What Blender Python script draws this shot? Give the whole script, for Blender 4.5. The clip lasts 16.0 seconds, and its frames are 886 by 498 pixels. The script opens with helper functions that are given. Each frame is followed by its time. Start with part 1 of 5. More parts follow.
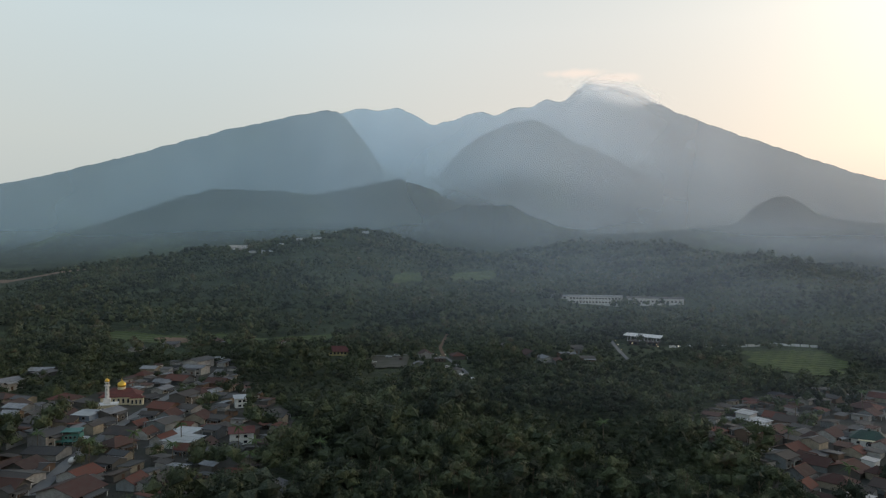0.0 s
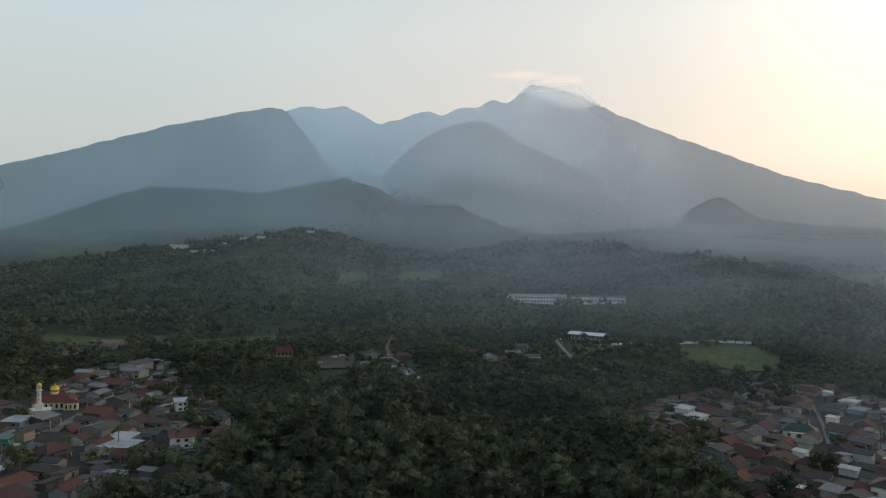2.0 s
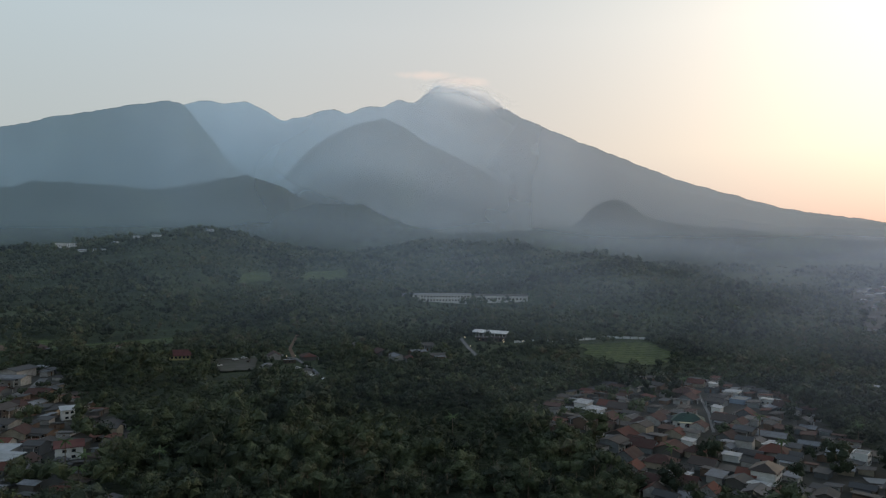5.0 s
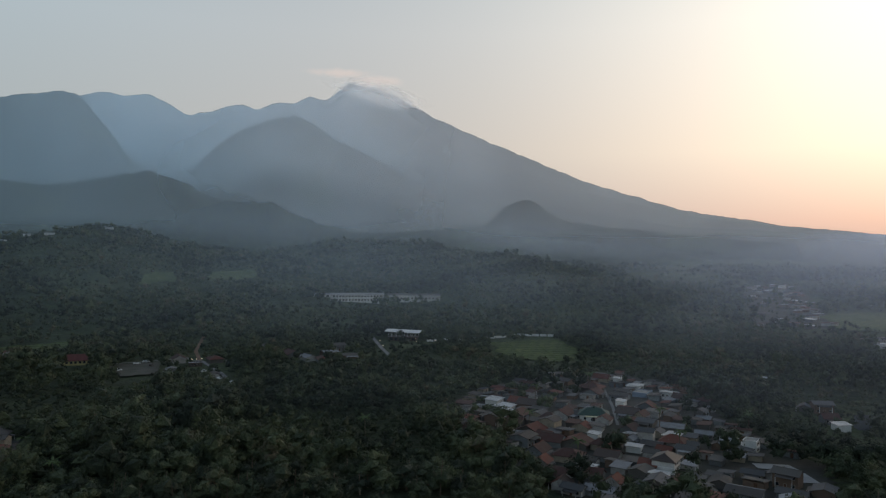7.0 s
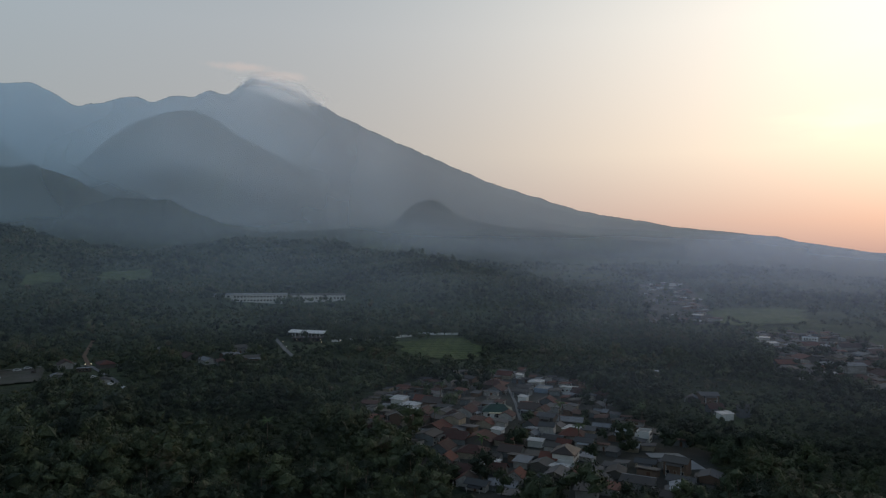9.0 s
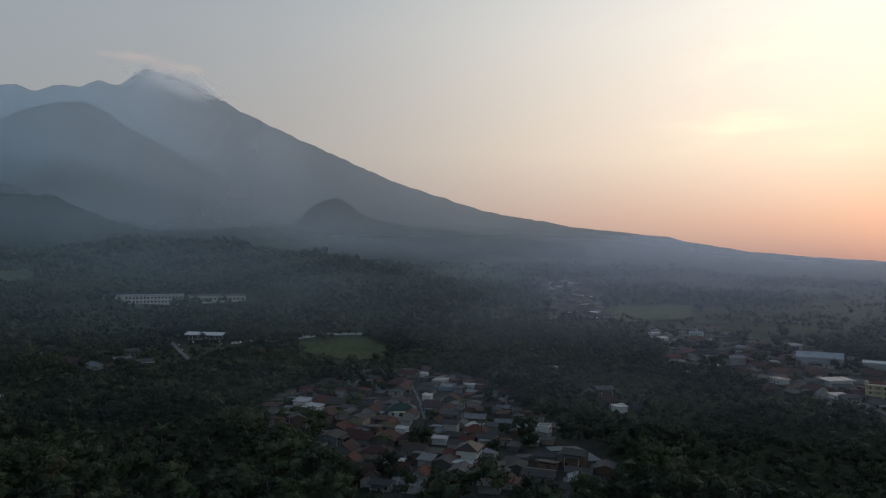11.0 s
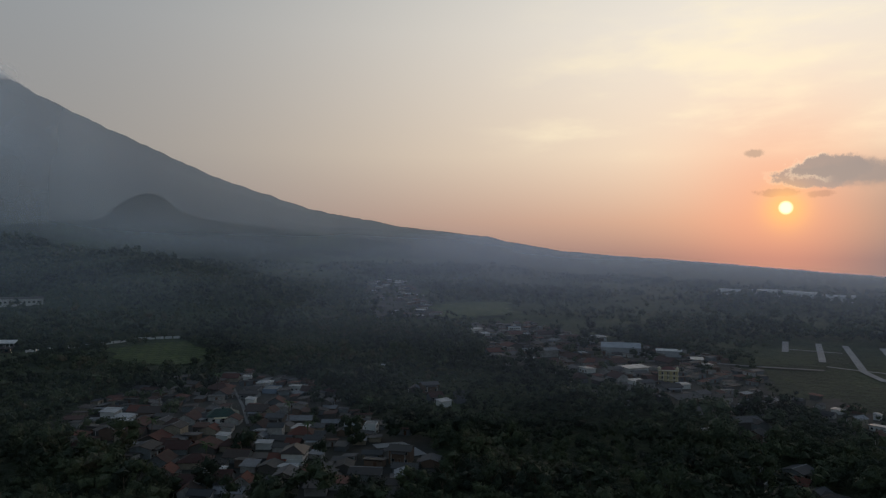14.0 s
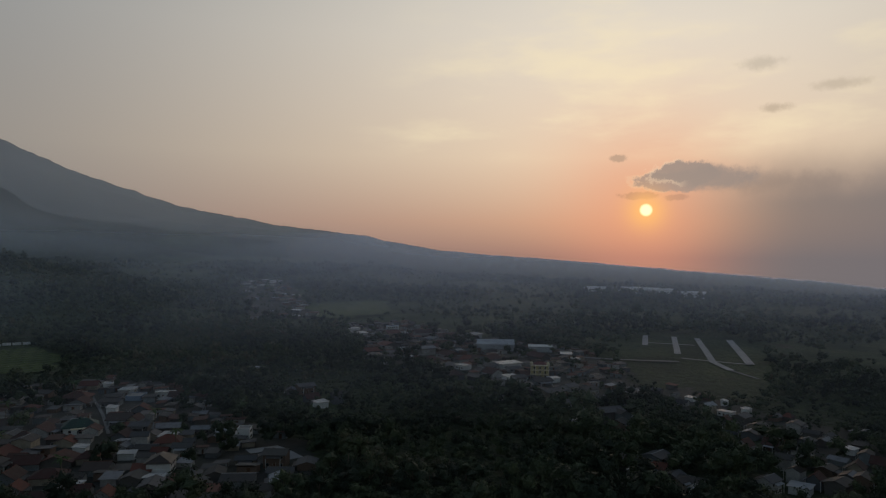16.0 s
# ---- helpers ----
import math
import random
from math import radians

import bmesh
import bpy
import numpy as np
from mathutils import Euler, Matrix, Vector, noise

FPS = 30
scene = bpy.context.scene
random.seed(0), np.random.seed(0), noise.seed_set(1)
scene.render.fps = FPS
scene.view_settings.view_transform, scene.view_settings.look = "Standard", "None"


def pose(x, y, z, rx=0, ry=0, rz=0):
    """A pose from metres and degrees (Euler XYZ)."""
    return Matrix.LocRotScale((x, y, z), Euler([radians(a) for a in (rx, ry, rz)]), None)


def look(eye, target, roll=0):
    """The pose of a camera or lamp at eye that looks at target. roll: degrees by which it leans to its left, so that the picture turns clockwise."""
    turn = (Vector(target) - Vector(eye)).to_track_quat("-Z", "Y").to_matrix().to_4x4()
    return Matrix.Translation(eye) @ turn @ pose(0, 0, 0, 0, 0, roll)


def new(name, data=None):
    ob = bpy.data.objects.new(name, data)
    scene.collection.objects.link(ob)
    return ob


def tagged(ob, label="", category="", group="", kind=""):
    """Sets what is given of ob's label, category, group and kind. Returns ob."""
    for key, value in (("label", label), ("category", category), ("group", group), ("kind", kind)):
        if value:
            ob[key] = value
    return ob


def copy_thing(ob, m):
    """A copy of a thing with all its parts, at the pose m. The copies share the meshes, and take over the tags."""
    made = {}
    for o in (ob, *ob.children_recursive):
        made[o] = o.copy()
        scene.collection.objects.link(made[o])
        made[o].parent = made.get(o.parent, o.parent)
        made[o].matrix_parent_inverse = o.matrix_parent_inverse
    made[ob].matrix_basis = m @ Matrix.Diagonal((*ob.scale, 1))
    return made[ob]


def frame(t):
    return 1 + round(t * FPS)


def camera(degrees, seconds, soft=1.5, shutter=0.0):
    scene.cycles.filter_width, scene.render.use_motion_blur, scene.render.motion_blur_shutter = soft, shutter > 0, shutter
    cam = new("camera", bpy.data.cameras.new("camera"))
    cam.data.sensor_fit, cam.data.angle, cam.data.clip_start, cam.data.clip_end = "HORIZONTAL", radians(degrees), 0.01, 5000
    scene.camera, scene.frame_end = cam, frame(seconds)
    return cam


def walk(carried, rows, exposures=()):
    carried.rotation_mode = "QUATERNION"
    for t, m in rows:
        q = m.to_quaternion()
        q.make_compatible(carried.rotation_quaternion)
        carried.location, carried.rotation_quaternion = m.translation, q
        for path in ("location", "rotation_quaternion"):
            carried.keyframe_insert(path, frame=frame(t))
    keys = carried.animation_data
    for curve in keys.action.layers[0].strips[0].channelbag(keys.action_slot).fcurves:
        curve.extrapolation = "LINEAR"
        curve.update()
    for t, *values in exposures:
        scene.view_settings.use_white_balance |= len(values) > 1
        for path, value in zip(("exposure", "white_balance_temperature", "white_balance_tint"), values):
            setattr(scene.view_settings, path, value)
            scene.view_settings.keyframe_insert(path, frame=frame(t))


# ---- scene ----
cam = camera(64.04, 16.0, 1.25)

# The camera hovers in one place and turns slowly to the right.
EYE = (0.8, 0.5, 70.0)
PITCH, LEAN = 0.64, -0.39
TURNS = [(0.0, 0.0), (0.5, -1.07), (1.0, -2.15), (1.5, -3.22), (2.0, -4.32), (2.5, -5.46), (3.0, -6.63), (3.5, -7.83),
         (4.0, -9.08), (6.5, -17.09), (7.0, -18.98), (7.5, -20.85), (8.0, -22.75), (8.5, -24.67), (9.0, -26.60),
         (11.5, -36.41), (12.0, -38.63), (12.5, -40.88), (13.0, -43.29), (13.5, -45.72), (14.0, -48.18), (14.5, -50.61),
         (15.0, -53.08), (15.5, -55.53), (16.0, -58.02)]
walk(cam, [(t, pose(*EYE, 90 + PITCH, LEAN, turn)) for t, turn in TURNS],
     exposures=[(0.0, -0.05, 6830, 10), (4.0, -0.2, 6640, 10), (6.5, -0.48, 6420, 10), (9.0, -0.82, 6180, 10), (11.5, -1.12, 6060, 10), (13.0, -1.34, 6060, 10),
                (14.5, -1.5, 6170, 10), (16.0, -1.68, 6270, 10)])

# ---- sky and sun ----
SUN_AZ, SUN_EL = 74.0, 3.75          # degrees to the right of the first view, and above the level


def toward(az, el):
    a, e = radians(az), radians(el)
    return Vector((math.sin(a) * math.cos(e), math.cos(a) * math.cos(e), math.sin(e)))


class Nodes:
    """Short hand for building a node tree."""

    def __init__(self, tree):
        self.tree = tree

    def add(self, kind, **values):
        node = self.tree.nodes.new(kind)
        for key, value in values.items():
            if key in ("operation", "blend_type", "data_type", "sky_type", "sun_disc", "noise_dimensions", "clamp", "use_clamp"):
                if key == "operation":
                    node.operation = value
                elif key == "blend_type":
                    node.blend_type = value
                elif key == "data_type":
                    node.data_type = value
                elif key == "sky_type":
                    node.sky_type = value
                elif key == "sun_disc":
                    node.sun_disc = value
                elif key == "noise_dimensions":
                    node.noise_dimensions = value
                else:
                    node.use_clamp = value
        return node

    def link(self, a, b):
        self.tree.links.new(a, b)

    def feed(self, socket, value):
        if isinstance(value, bpy.types.NodeSocket):
            self.link(value, socket)
        else:
            socket.default_value = value

    def math(self, op, a, b=0.0, c=0.0, clamp=False):
        node = self.tree.nodes.new("ShaderNodeMath")
        node.operation, node.use_clamp = op, clamp
        for i, v in enumerate((a, b, c)):
            self.feed(node.inputs[i], v)
        return node.outputs[0]

    def span(self, v, a, b, lo=0.0, hi=1.0, smooth=True):
        node = self.tree.nodes.new("ShaderNodeMapRange")
        node.interpolation_type = "SMOOTHSTEP" if smooth else "LINEAR"
        self.feed(node.inputs["Value"], v)
        for name, x in (("From Min", a), ("From Max", b), ("To Min", lo), ("To Max", hi)):
            self.feed(node.inputs[name], x)
        return node.outputs[0]

    def mix(self, f, a, b, blend="MIX"):
        node = self.tree.nodes.new("ShaderNodeMix")
        node.data_type, node.blend_type = "RGBA", blend
        self.feed(node.inputs[0], f)
        for s, v in ((node.inputs[6], a), (node.inputs[7], b)):
            self.feed(s, (*v, 1) if isinstance(v, tuple) and len(v) == 3 else v)
        return node.outputs[2]

    def ramp(self, f, stops):
        node = self.tree.nodes.new("ShaderNodeValToRGB")
        el = node.color_ramp.elements
        while len(el) < len(stops):
            el.new(0.5)
        for e, (p, c) in zip(el, stops):
            e.position, e.color = p, (*c, 1)
        self.feed(node.inputs[0], f)
        return node.outputs[0]

    def noise(self, vec, scale, detail=3.0, rough=0.5):
        node = self.tree.nodes.new("ShaderNodeTexNoise")
        if vec is not None:
            self.link(vec, node.inputs["Vector"])
        node.inputs["Scale"].default_value = scale
        node.inputs["Detail"].default_value = detail
        node.inputs["Roughness"].default_value = rough
        return node.outputs["Fac"]


def srgb(r, g, b):
    return tuple((c / 255 / 12.92) if c < 10 else ((c / 255 + 0.055) / 1.055) ** 2.4 for c in (r, g, b))


def bright(r, g, b, gain=2.5):
    """A colour of the sky towards the sun, which is brighter than white."""
    return tuple(c * gain for c in srgb(r, g, b))


world = bpy.data.worlds.new("world")
scene.world = world
world.use_nodes = True
world.node_tree.nodes.clear()
W = Nodes(world.node_tree)
out = W.add("ShaderNodeOutputWorld")
back = W.add("ShaderNodeBackground")
W.link(back.outputs[0], out.inputs[0])
coord = W.add("ShaderNodeTexCoord").outputs["Generated"]
sep = W.add("ShaderNodeSeparateXYZ")
W.link(coord, sep.inputs[0])
up = sep.outputs["Z"]


def facing(direction):
    node = W.add("ShaderNodeVectorMath", operation="DOT_PRODUCT")
    W.link(coord, node.inputs[0])
    node.inputs[1].default_value = direction
    return node.outputs["Value"]


sky = W.add("ShaderNodeTexSky", sky_type="NISHITA", sun_disc=False)
sky.sun_elevation, sky.sun_rotation = radians(SUN_EL), radians(SUN_AZ)
sky.air_density, sky.dust_density = 1.0, 3.0
level = W.span(up, 0.0, 0.5, smooth=False)       # 0 at the level, 1 at 30 degrees
cold = W.ramp(level, [(0.0, srgb(184, 192, 194)), (0.3, srgb(200, 209, 210)), (0.6, srgb(203, 219, 226)), (1.0, srgb(188, 210, 222))])
away = W.ramp(level, [(0.0, srgb(205, 203, 198)), (0.3, srgb(227, 222, 215)), (0.6, srgb(226, 229, 229)), (1.0, srgb(207, 222, 230))])
near = W.ramp(level, [(0.0, bright(186, 146, 134, 2.05)), (0.1, bright(220, 175, 149, 2.4)), (0.28, bright(240, 214, 184, 2.85)), (0.6, bright(240, 226, 205, 3.2)), (1.0, bright(230, 226, 214, 3.4))])
west = facing(Vector((math.sin(radians(SUN_AZ)), math.cos(radians(SUN_AZ)), 0)))
veil = W.mix(W.math("POWER", W.span(west, 0.2, 1.0, smooth=False), 3.5), W.mix(W.span(west, -0.15, 0.55), cold, away), near)
# warm glow round the low sun, and a bank of grey haze to its right
spot = facing(toward(SUN_AZ, SUN_EL))
glow = W.math("POWER", W.math("MAXIMUM", spot, 0.0), 150.0)
veil = W.mix(W.math("MULTIPLY", glow, 0.66), veil, bright(240, 156, 128, 2.55))
right = W.span(facing(toward(SUN_AZ + 90, 0)), 0.0, 0.2)
low = W.span(W.math("ADD", up, W.math("MULTIPLY", W.math("SUBTRACT", W.noise(coord, 9.0, 4, 0.5), 0.5), 0.05)), 0.16, 0.07)
bank = W.math("MULTIPLY", right, low)
veil = W.mix(W.math("MULTIPLY", bank, 0.92), veil, bright(129, 127, 131, 2.25))
# streaky thin cloud high above the sun
stretch = W.add("ShaderNodeMapping")
stretch.inputs["Rotation"].default_value = (0.0, radians(-24), 0.0)
stretch.inputs["Scale"].default_value = (1.0, 1.0, 4.0)
W.link(coord, stretch.inputs[0])
streak = W.span(W.noise(stretch.outputs[0], 5.0, 5, 0.55), 0.45, 0.75)
streak = W.math("MULTIPLY", streak, W.math("MULTIPLY", W.span(spot, 0.9, 0.97), W.span(up, 0.12, 0.17)))
veil = W.mix(W.math("MULTIPLY", streak, 0.6), veil, bright(250, 232, 192, 3.0))


def cloud(az, el, wide, high, lift, strength, colour, base, soft=0.25, rim=None):
    """A small cloud in the sky: an oval with a ragged edge."""
    side = facing(toward(az + 90, 0))
    rise = W.math("SUBTRACT", up, math.sin(radians(el)))
    x = W.math("DIVIDE", side, math.tan(radians(wide)))
    y = W.math("DIVIDE", rise, math.tan(radians(high)))
    d = W.math("SQRT", W.math("ADD", W.math("MULTIPLY", x, x), W.math("MULTIPLY", y, y)))
    n = W.noise(coord, lift * 1.4, 7, 0.66)
    edge = W.math("ADD", d, W.math("MULTIPLY", W.math("SUBTRACT", n, 0.5), 1.5))
    mask = W.math("MULTIPLY", W.span(edge, 1.05, 1.05 - soft), W.span(facing(toward(az, el)), 0.9, 0.92))
    if rim:      # the lit edge on the side of the sun
        lit = W.math("MULTIPLY", W.span(edge, 0.72, 0.98), W.span(x, 0.15, -0.25))
        colour = W.mix(lit, colour, rim)
    return W.mix(W.math("MULTIPLY", mask, strength), base, colour)


veil = cloud(10.6, 14.4, 3.0, 0.42, 22.0, 0.5, bright(240, 219, 207, 1.3), veil, 0.9)
veil = cloud(13.4, 13.9, 2.6, 0.5, 26.0, 0.5, bright(238, 220, 209, 1.3), veil, 0.9)
veil = cloud(83.0, 5.6, 6.5, 1.2, 20.0, 0.6, bright(142, 132, 130, 2.4), veil, 1.0)
veil = cloud(78.9, 6.15, 4.4, 1.15, 26.0, 0.9, bright(146, 140, 141, 2.45), veil, 0.7)
veil = cloud(75.7, 5.9, 3.3, 0.8, 30.0, 0.85, bright(150, 143, 144, 2.45), veil, 0.3, bright(255, 214, 176, 2.7))
veil = cloud(76.8, 6.55, 2.9, 1.0, 36.0, 0.92, bright(147, 141, 142, 2.45), veil, 0.3, bright(252, 222, 190, 2.7))
veil = cloud(73.6, 4.85, 1.6, 0.35, 60.0, 0.75, bright(180, 135, 122), veil, 0.4)
veil = cloud(76.2, 4.7, 1.0, 0.3, 70.0, 0.6, bright(176, 134, 122), veil, 0.5)
veil = cloud(71.8, 7.8, 0.8, 0.35, 60.0, 0.7, bright(172, 150, 136), veil, 0.5)
veil = cloud(83.2, 11.0, 1.5, 0.45, 50.0, 0.6, bright(190, 172, 150), veil, 0.9)
veil = cloud(82.3, 14.2, 2.0, 0.6, 40.0, 0.5, bright(196, 184, 165), veil, 0.9)
veil = cloud(87.2, 12.3, 2.4, 0.5, 40.0, 0.5, bright(196, 180, 158), veil, 0.9)
disc = W.span(spot, math.cos(radians(0.56)), math.cos(radians(0.28)))
halo = W.math("MULTIPLY", W.math("POWER", W.math("MAXIMUM", spot, 0.0), 3200.0), 0.85)
veil = W.mix(halo, veil, (3.0, 1.5, 0.45))
veil = W.mix(disc, veil, (4.2, 3.7, 2.0))
# below the level the sky goes on as dim ground haze
veil = W.mix(W.span(up, -0.02, -0.12), veil, srgb(60, 63, 64))
# the evening sky grows dim and blue overhead
veil = W.mix(W.span(up, 0.36, 0.8), veil, srgb(118, 140, 168))
total = W.mix(0.01, veil, sky.outputs[0], "ADD")
W.link(total, back.inputs[0])
back.inputs[1].default_value = 1.0

sun = new("sun", bpy.data.lights.new("sun", "SUN"))
sun.data.energy, sun.data.angle, sun.data.color = 0.5, radians(10), (1.0, 0.62, 0.38)
sun.matrix_world = look(toward(SUN_AZ, SUN_EL) * 1000, (0, 0, 0))

# ---- materials ----
def material(name, rough=0.8, metal=0.0):
    m = bpy.data.materials.new(name)
    m.use_nodes = True
    n = Nodes(m.node_tree)
    shader = m.node_tree.nodes["Principled BSDF"]
    shader.inputs["Roughness"].default_value = rough
    shader.inputs["Metallic"].default_value = metal
    shader.inputs["Specular IOR Level"].default_value = 0.25
    return m, n, shader


def place(n):
    return n.add("ShaderNodeNewGeometry").outputs["Position"]


def relief(n, shader, height, strength=0.4, distance=0.1):
    b = n.add("ShaderNodeBump")
    b.inputs["Strength"].default_value = strength
    b.inputs["Distance"].default_value = distance
    n.link(height, b.inputs["Height"])
    n.link(b.outputs[0], shader.inputs["Normal"])


def surface(name, colour, other, rough=0.8, metal=0.0, grain=3.0, stain=0.25, vary=0.0, bump=0.05):
    """A worn surface: two colours mixed by stains and grain, at real-world size."""
    m, n, s = material(name, rough, metal)
    p = place(n)
    c = n.mix(n.span(n.noise(p, stain, 4, 0.6), 0.35, 0.7), colour, other)
    g = n.noise(p, grain, 3, 0.6)
    c = n.mix(n.span(g, 0.3, 0.8, 0.0, 0.45), c, tuple(x * 0.55 for x in colour))
    if vary:
        rnd = n.add("ShaderNodeObjectInfo").outputs["Random"]
        c = n.mix(n.math("MULTIPLY", rnd, vary), c, tuple(x * 0.45 for x in other))
    n.link(c, s.inputs["Base Color"])
    relief(n, s, g, 0.4, bump)
    return m


def leafy(name, stops, per_object=False):
    m, n, s = material(name, 0.7)
    if per_object:
        rnd = n.add("ShaderNodeObjectInfo").outputs["Random"]
        rnd2 = n.add("ShaderNodeNewGeometry").outputs["Random Per Island"]
        f = n.math("ADD", n.math("MULTIPLY", rnd, 0.75), n.math("MULTIPLY", rnd2, 0.25))
    else:
        big = n.noise(place(n), 0.012, 3, 0.6)
        mid = n.noise(place(n), 0.09, 2, 0.6)
        isl = n.add("ShaderNodeNewGeometry").outputs["Random Per Island"]
        grove = n.math("ADD", n.span(big, 0.38, 0.62, 0.0, 0.5), n.span(mid, 0.38, 0.62, 0.0, 0.36))
        f = n.math("ADD", n.math("MULTIPLY", isl, 0.2), grove)
    fine = n.noise(place(n), 0.95, 4, 0.65)
    c = n.mix(n.span(fine, 0.35, 0.7, 0.5, 0.0), n.ramp(f, stops), tuple(v * 0.5 for v in stops[1][1]))
    n.link(c, s.inputs["Base Color"])
    relief(n, s, fine, 0.9, 0.9)
    return m


GREENS = [(0.0, (0.02, 0.025, 0.018)), (0.3, (0.043, 0.058, 0.035)), (0.55, (0.072, 0.093, 0.049)), (0.8, (0.12, 0.146, 0.07)), (1.0, (0.15, 0.13, 0.082))]
M_LEAF = leafy("foliage", GREENS)
M_CROWN = leafy("crown_leaves", GREENS, True)
M_PALM = leafy("palm_fronds", [(0.0, (0.05, 0.09, 0.03)), (1.0, (0.1, 0.14, 0.05))], True)
M_BARK = surface("bark", (0.12, 0.09, 0.065), (0.2, 0.17, 0.13), 0.9)
M_CONCRETE = surface("concrete", (0.32, 0.31, 0.29), (0.22, 0.21, 0.2), 0.85)
M_ROAD = surface("road_concrete", (0.23, 0.225, 0.215), (0.17, 0.165, 0.16), 0.85, stain=0.08)
M_PALE = surface("pale_new_concrete", (0.4, 0.39, 0.375), (0.3, 0.29, 0.28), 0.85, stain=0.08)
M_GRAVEL = surface("gravel", (0.11, 0.1, 0.085), (0.07, 0.075, 0.05), 0.95, grain=1.5, stain=0.12)
M_YARD = surface("trodden_yard", (0.075, 0.069, 0.06), (0.05, 0.052, 0.038), 0.95, grain=0.8, stain=0.09)
M_DIRT = surface("bare_earth", (0.24, 0.15, 0.1), (0.16, 0.115, 0.075), 0.95, grain=0.6, stain=0.04)
M_CREAM = surface("cream_paint", (0.72, 0.64, 0.44), (0.55, 0.48, 0.34), 0.7)
M_YELLOW = surface("yellow_paint", (0.58, 0.5, 0.24), (0.45, 0.38, 0.2), 0.7)
M_WHITE = surface("white_paint", (0.78, 0.78, 0.76), (0.6, 0.6, 0.57), 0.7, vary=0.2)
M_FACTORY = surface("weathered_factory_wall", (0.66, 0.63, 0.585), (0.5, 0.475, 0.44), 0.75, stain=0.06)
M_GOLD = surface("gold_leaf", (0.85, 0.55, 0.1), (0.75, 0.45, 0.08), 0.3, 0.85)
M_STEEL = surface("pale_steel_sheet", (0.46, 0.48, 0.5), (0.33, 0.35, 0.36), 0.45, 0.2, vary=0.2)
M_DARKSTEEL = surface("dark_steel", (0.07, 0.06, 0.055), (0.11, 0.08, 0.06), 0.5, 0.4)
M_TEAL = surface("teal_paint", (0.08, 0.23, 0.2), (0.06, 0.17, 0.15), 0.6)
M_BLUE = surface("blue_grey_paint", (0.24, 0.3, 0.38), (0.2, 0.24, 0.3), 0.6)
M_MAROON = surface("maroon_tiles", (0.17, 0.06, 0.05), (0.11, 0.045, 0.04), 0.75)
M_GREENROOF = surface("green_roof_sheet", (0.035, 0.075, 0.055), (0.03, 0.055, 0.045), 0.6)


def by_object(name, stops, rough=0.75, steps=False):
    """A painted or tiled surface whose colour differs from house to house."""
    m, n, s = material(name, rough)
    p = place(n)
    c = n.ramp(n.add("ShaderNodeObjectInfo").outputs["Random"], stops)
    if steps:
        c.node.color_ramp.interpolation = "CONSTANT"
    dirt = n.span(n.noise(p, 0.5, 5, 0.65), 0.35, 0.75, 0.0, 0.45)
    c = n.mix(dirt, c, (0.1, 0.085, 0.07))
    g = n.noise(p, 6.0, 2, 0.5)
    c = n.mix(n.span(g, 0.3, 0.7, 0.0, 0.3), c, (0.07, 0.06, 0.05))
    n.link(c, s.inputs["Base Color"])
    relief(n, s, g, 0.5, 0.05)
    return m


M_WALL = by_object("plaster", [(0.0, (0.42, 0.41, 0.39)), (0.2, (0.13, 0.124, 0.117)), (0.36, (0.4, 0.35, 0.27)), (0.5, (0.13, 0.145, 0.16)), (0.62, (0.5, 0.49, 0.47)), (0.76, (0.2, 0.135, 0.1)), (0.88, (0.25, 0.275, 0.285))], steps=True)
M_TILE = by_object("clay_roof_tiles", [(0.0, (0.15, 0.054, 0.04)), (0.2, (0.09, 0.041, 0.035)), (0.42, (0.072, 0.041, 0.036)), (0.62, (0.18, 0.063, 0.044)), (0.76, (0.11, 0.054, 0.043)), (0.9, (0.085, 0.063, 0.055))], 0.85, steps=True)
M_SHEET = by_object("roof_sheets", [(0.0, (0.08, 0.083, 0.087)), (0.22, (0.048, 0.048, 0.05)), (0.42, (0.12, 0.12, 0.124)), (0.58, (0.0702, 0.0624, 0.0585)), (0.74, (0.234, 0.242, 0.257)), (0.84, (0.101, 0.0936, 0.0858)), (0.94, (0.359, 0.374, 0.39))], 0.7, steps=True)
M_FRAME = surface("window_frame_paint", (0.5, 0.45, 0.38), (0.35, 0.3, 0.24), 0.6)
M_PANE = material("dark_window_glass", 0.12)[0]
M_PANE.node_tree.nodes["Principled BSDF"].inputs["Base Color"].default_value = (0.02, 0.025, 0.03, 1)
M_DOOR = surface("door_wood", (0.16, 0.085, 0.05), (0.1, 0.06, 0.04), 0.6, vary=0.3)


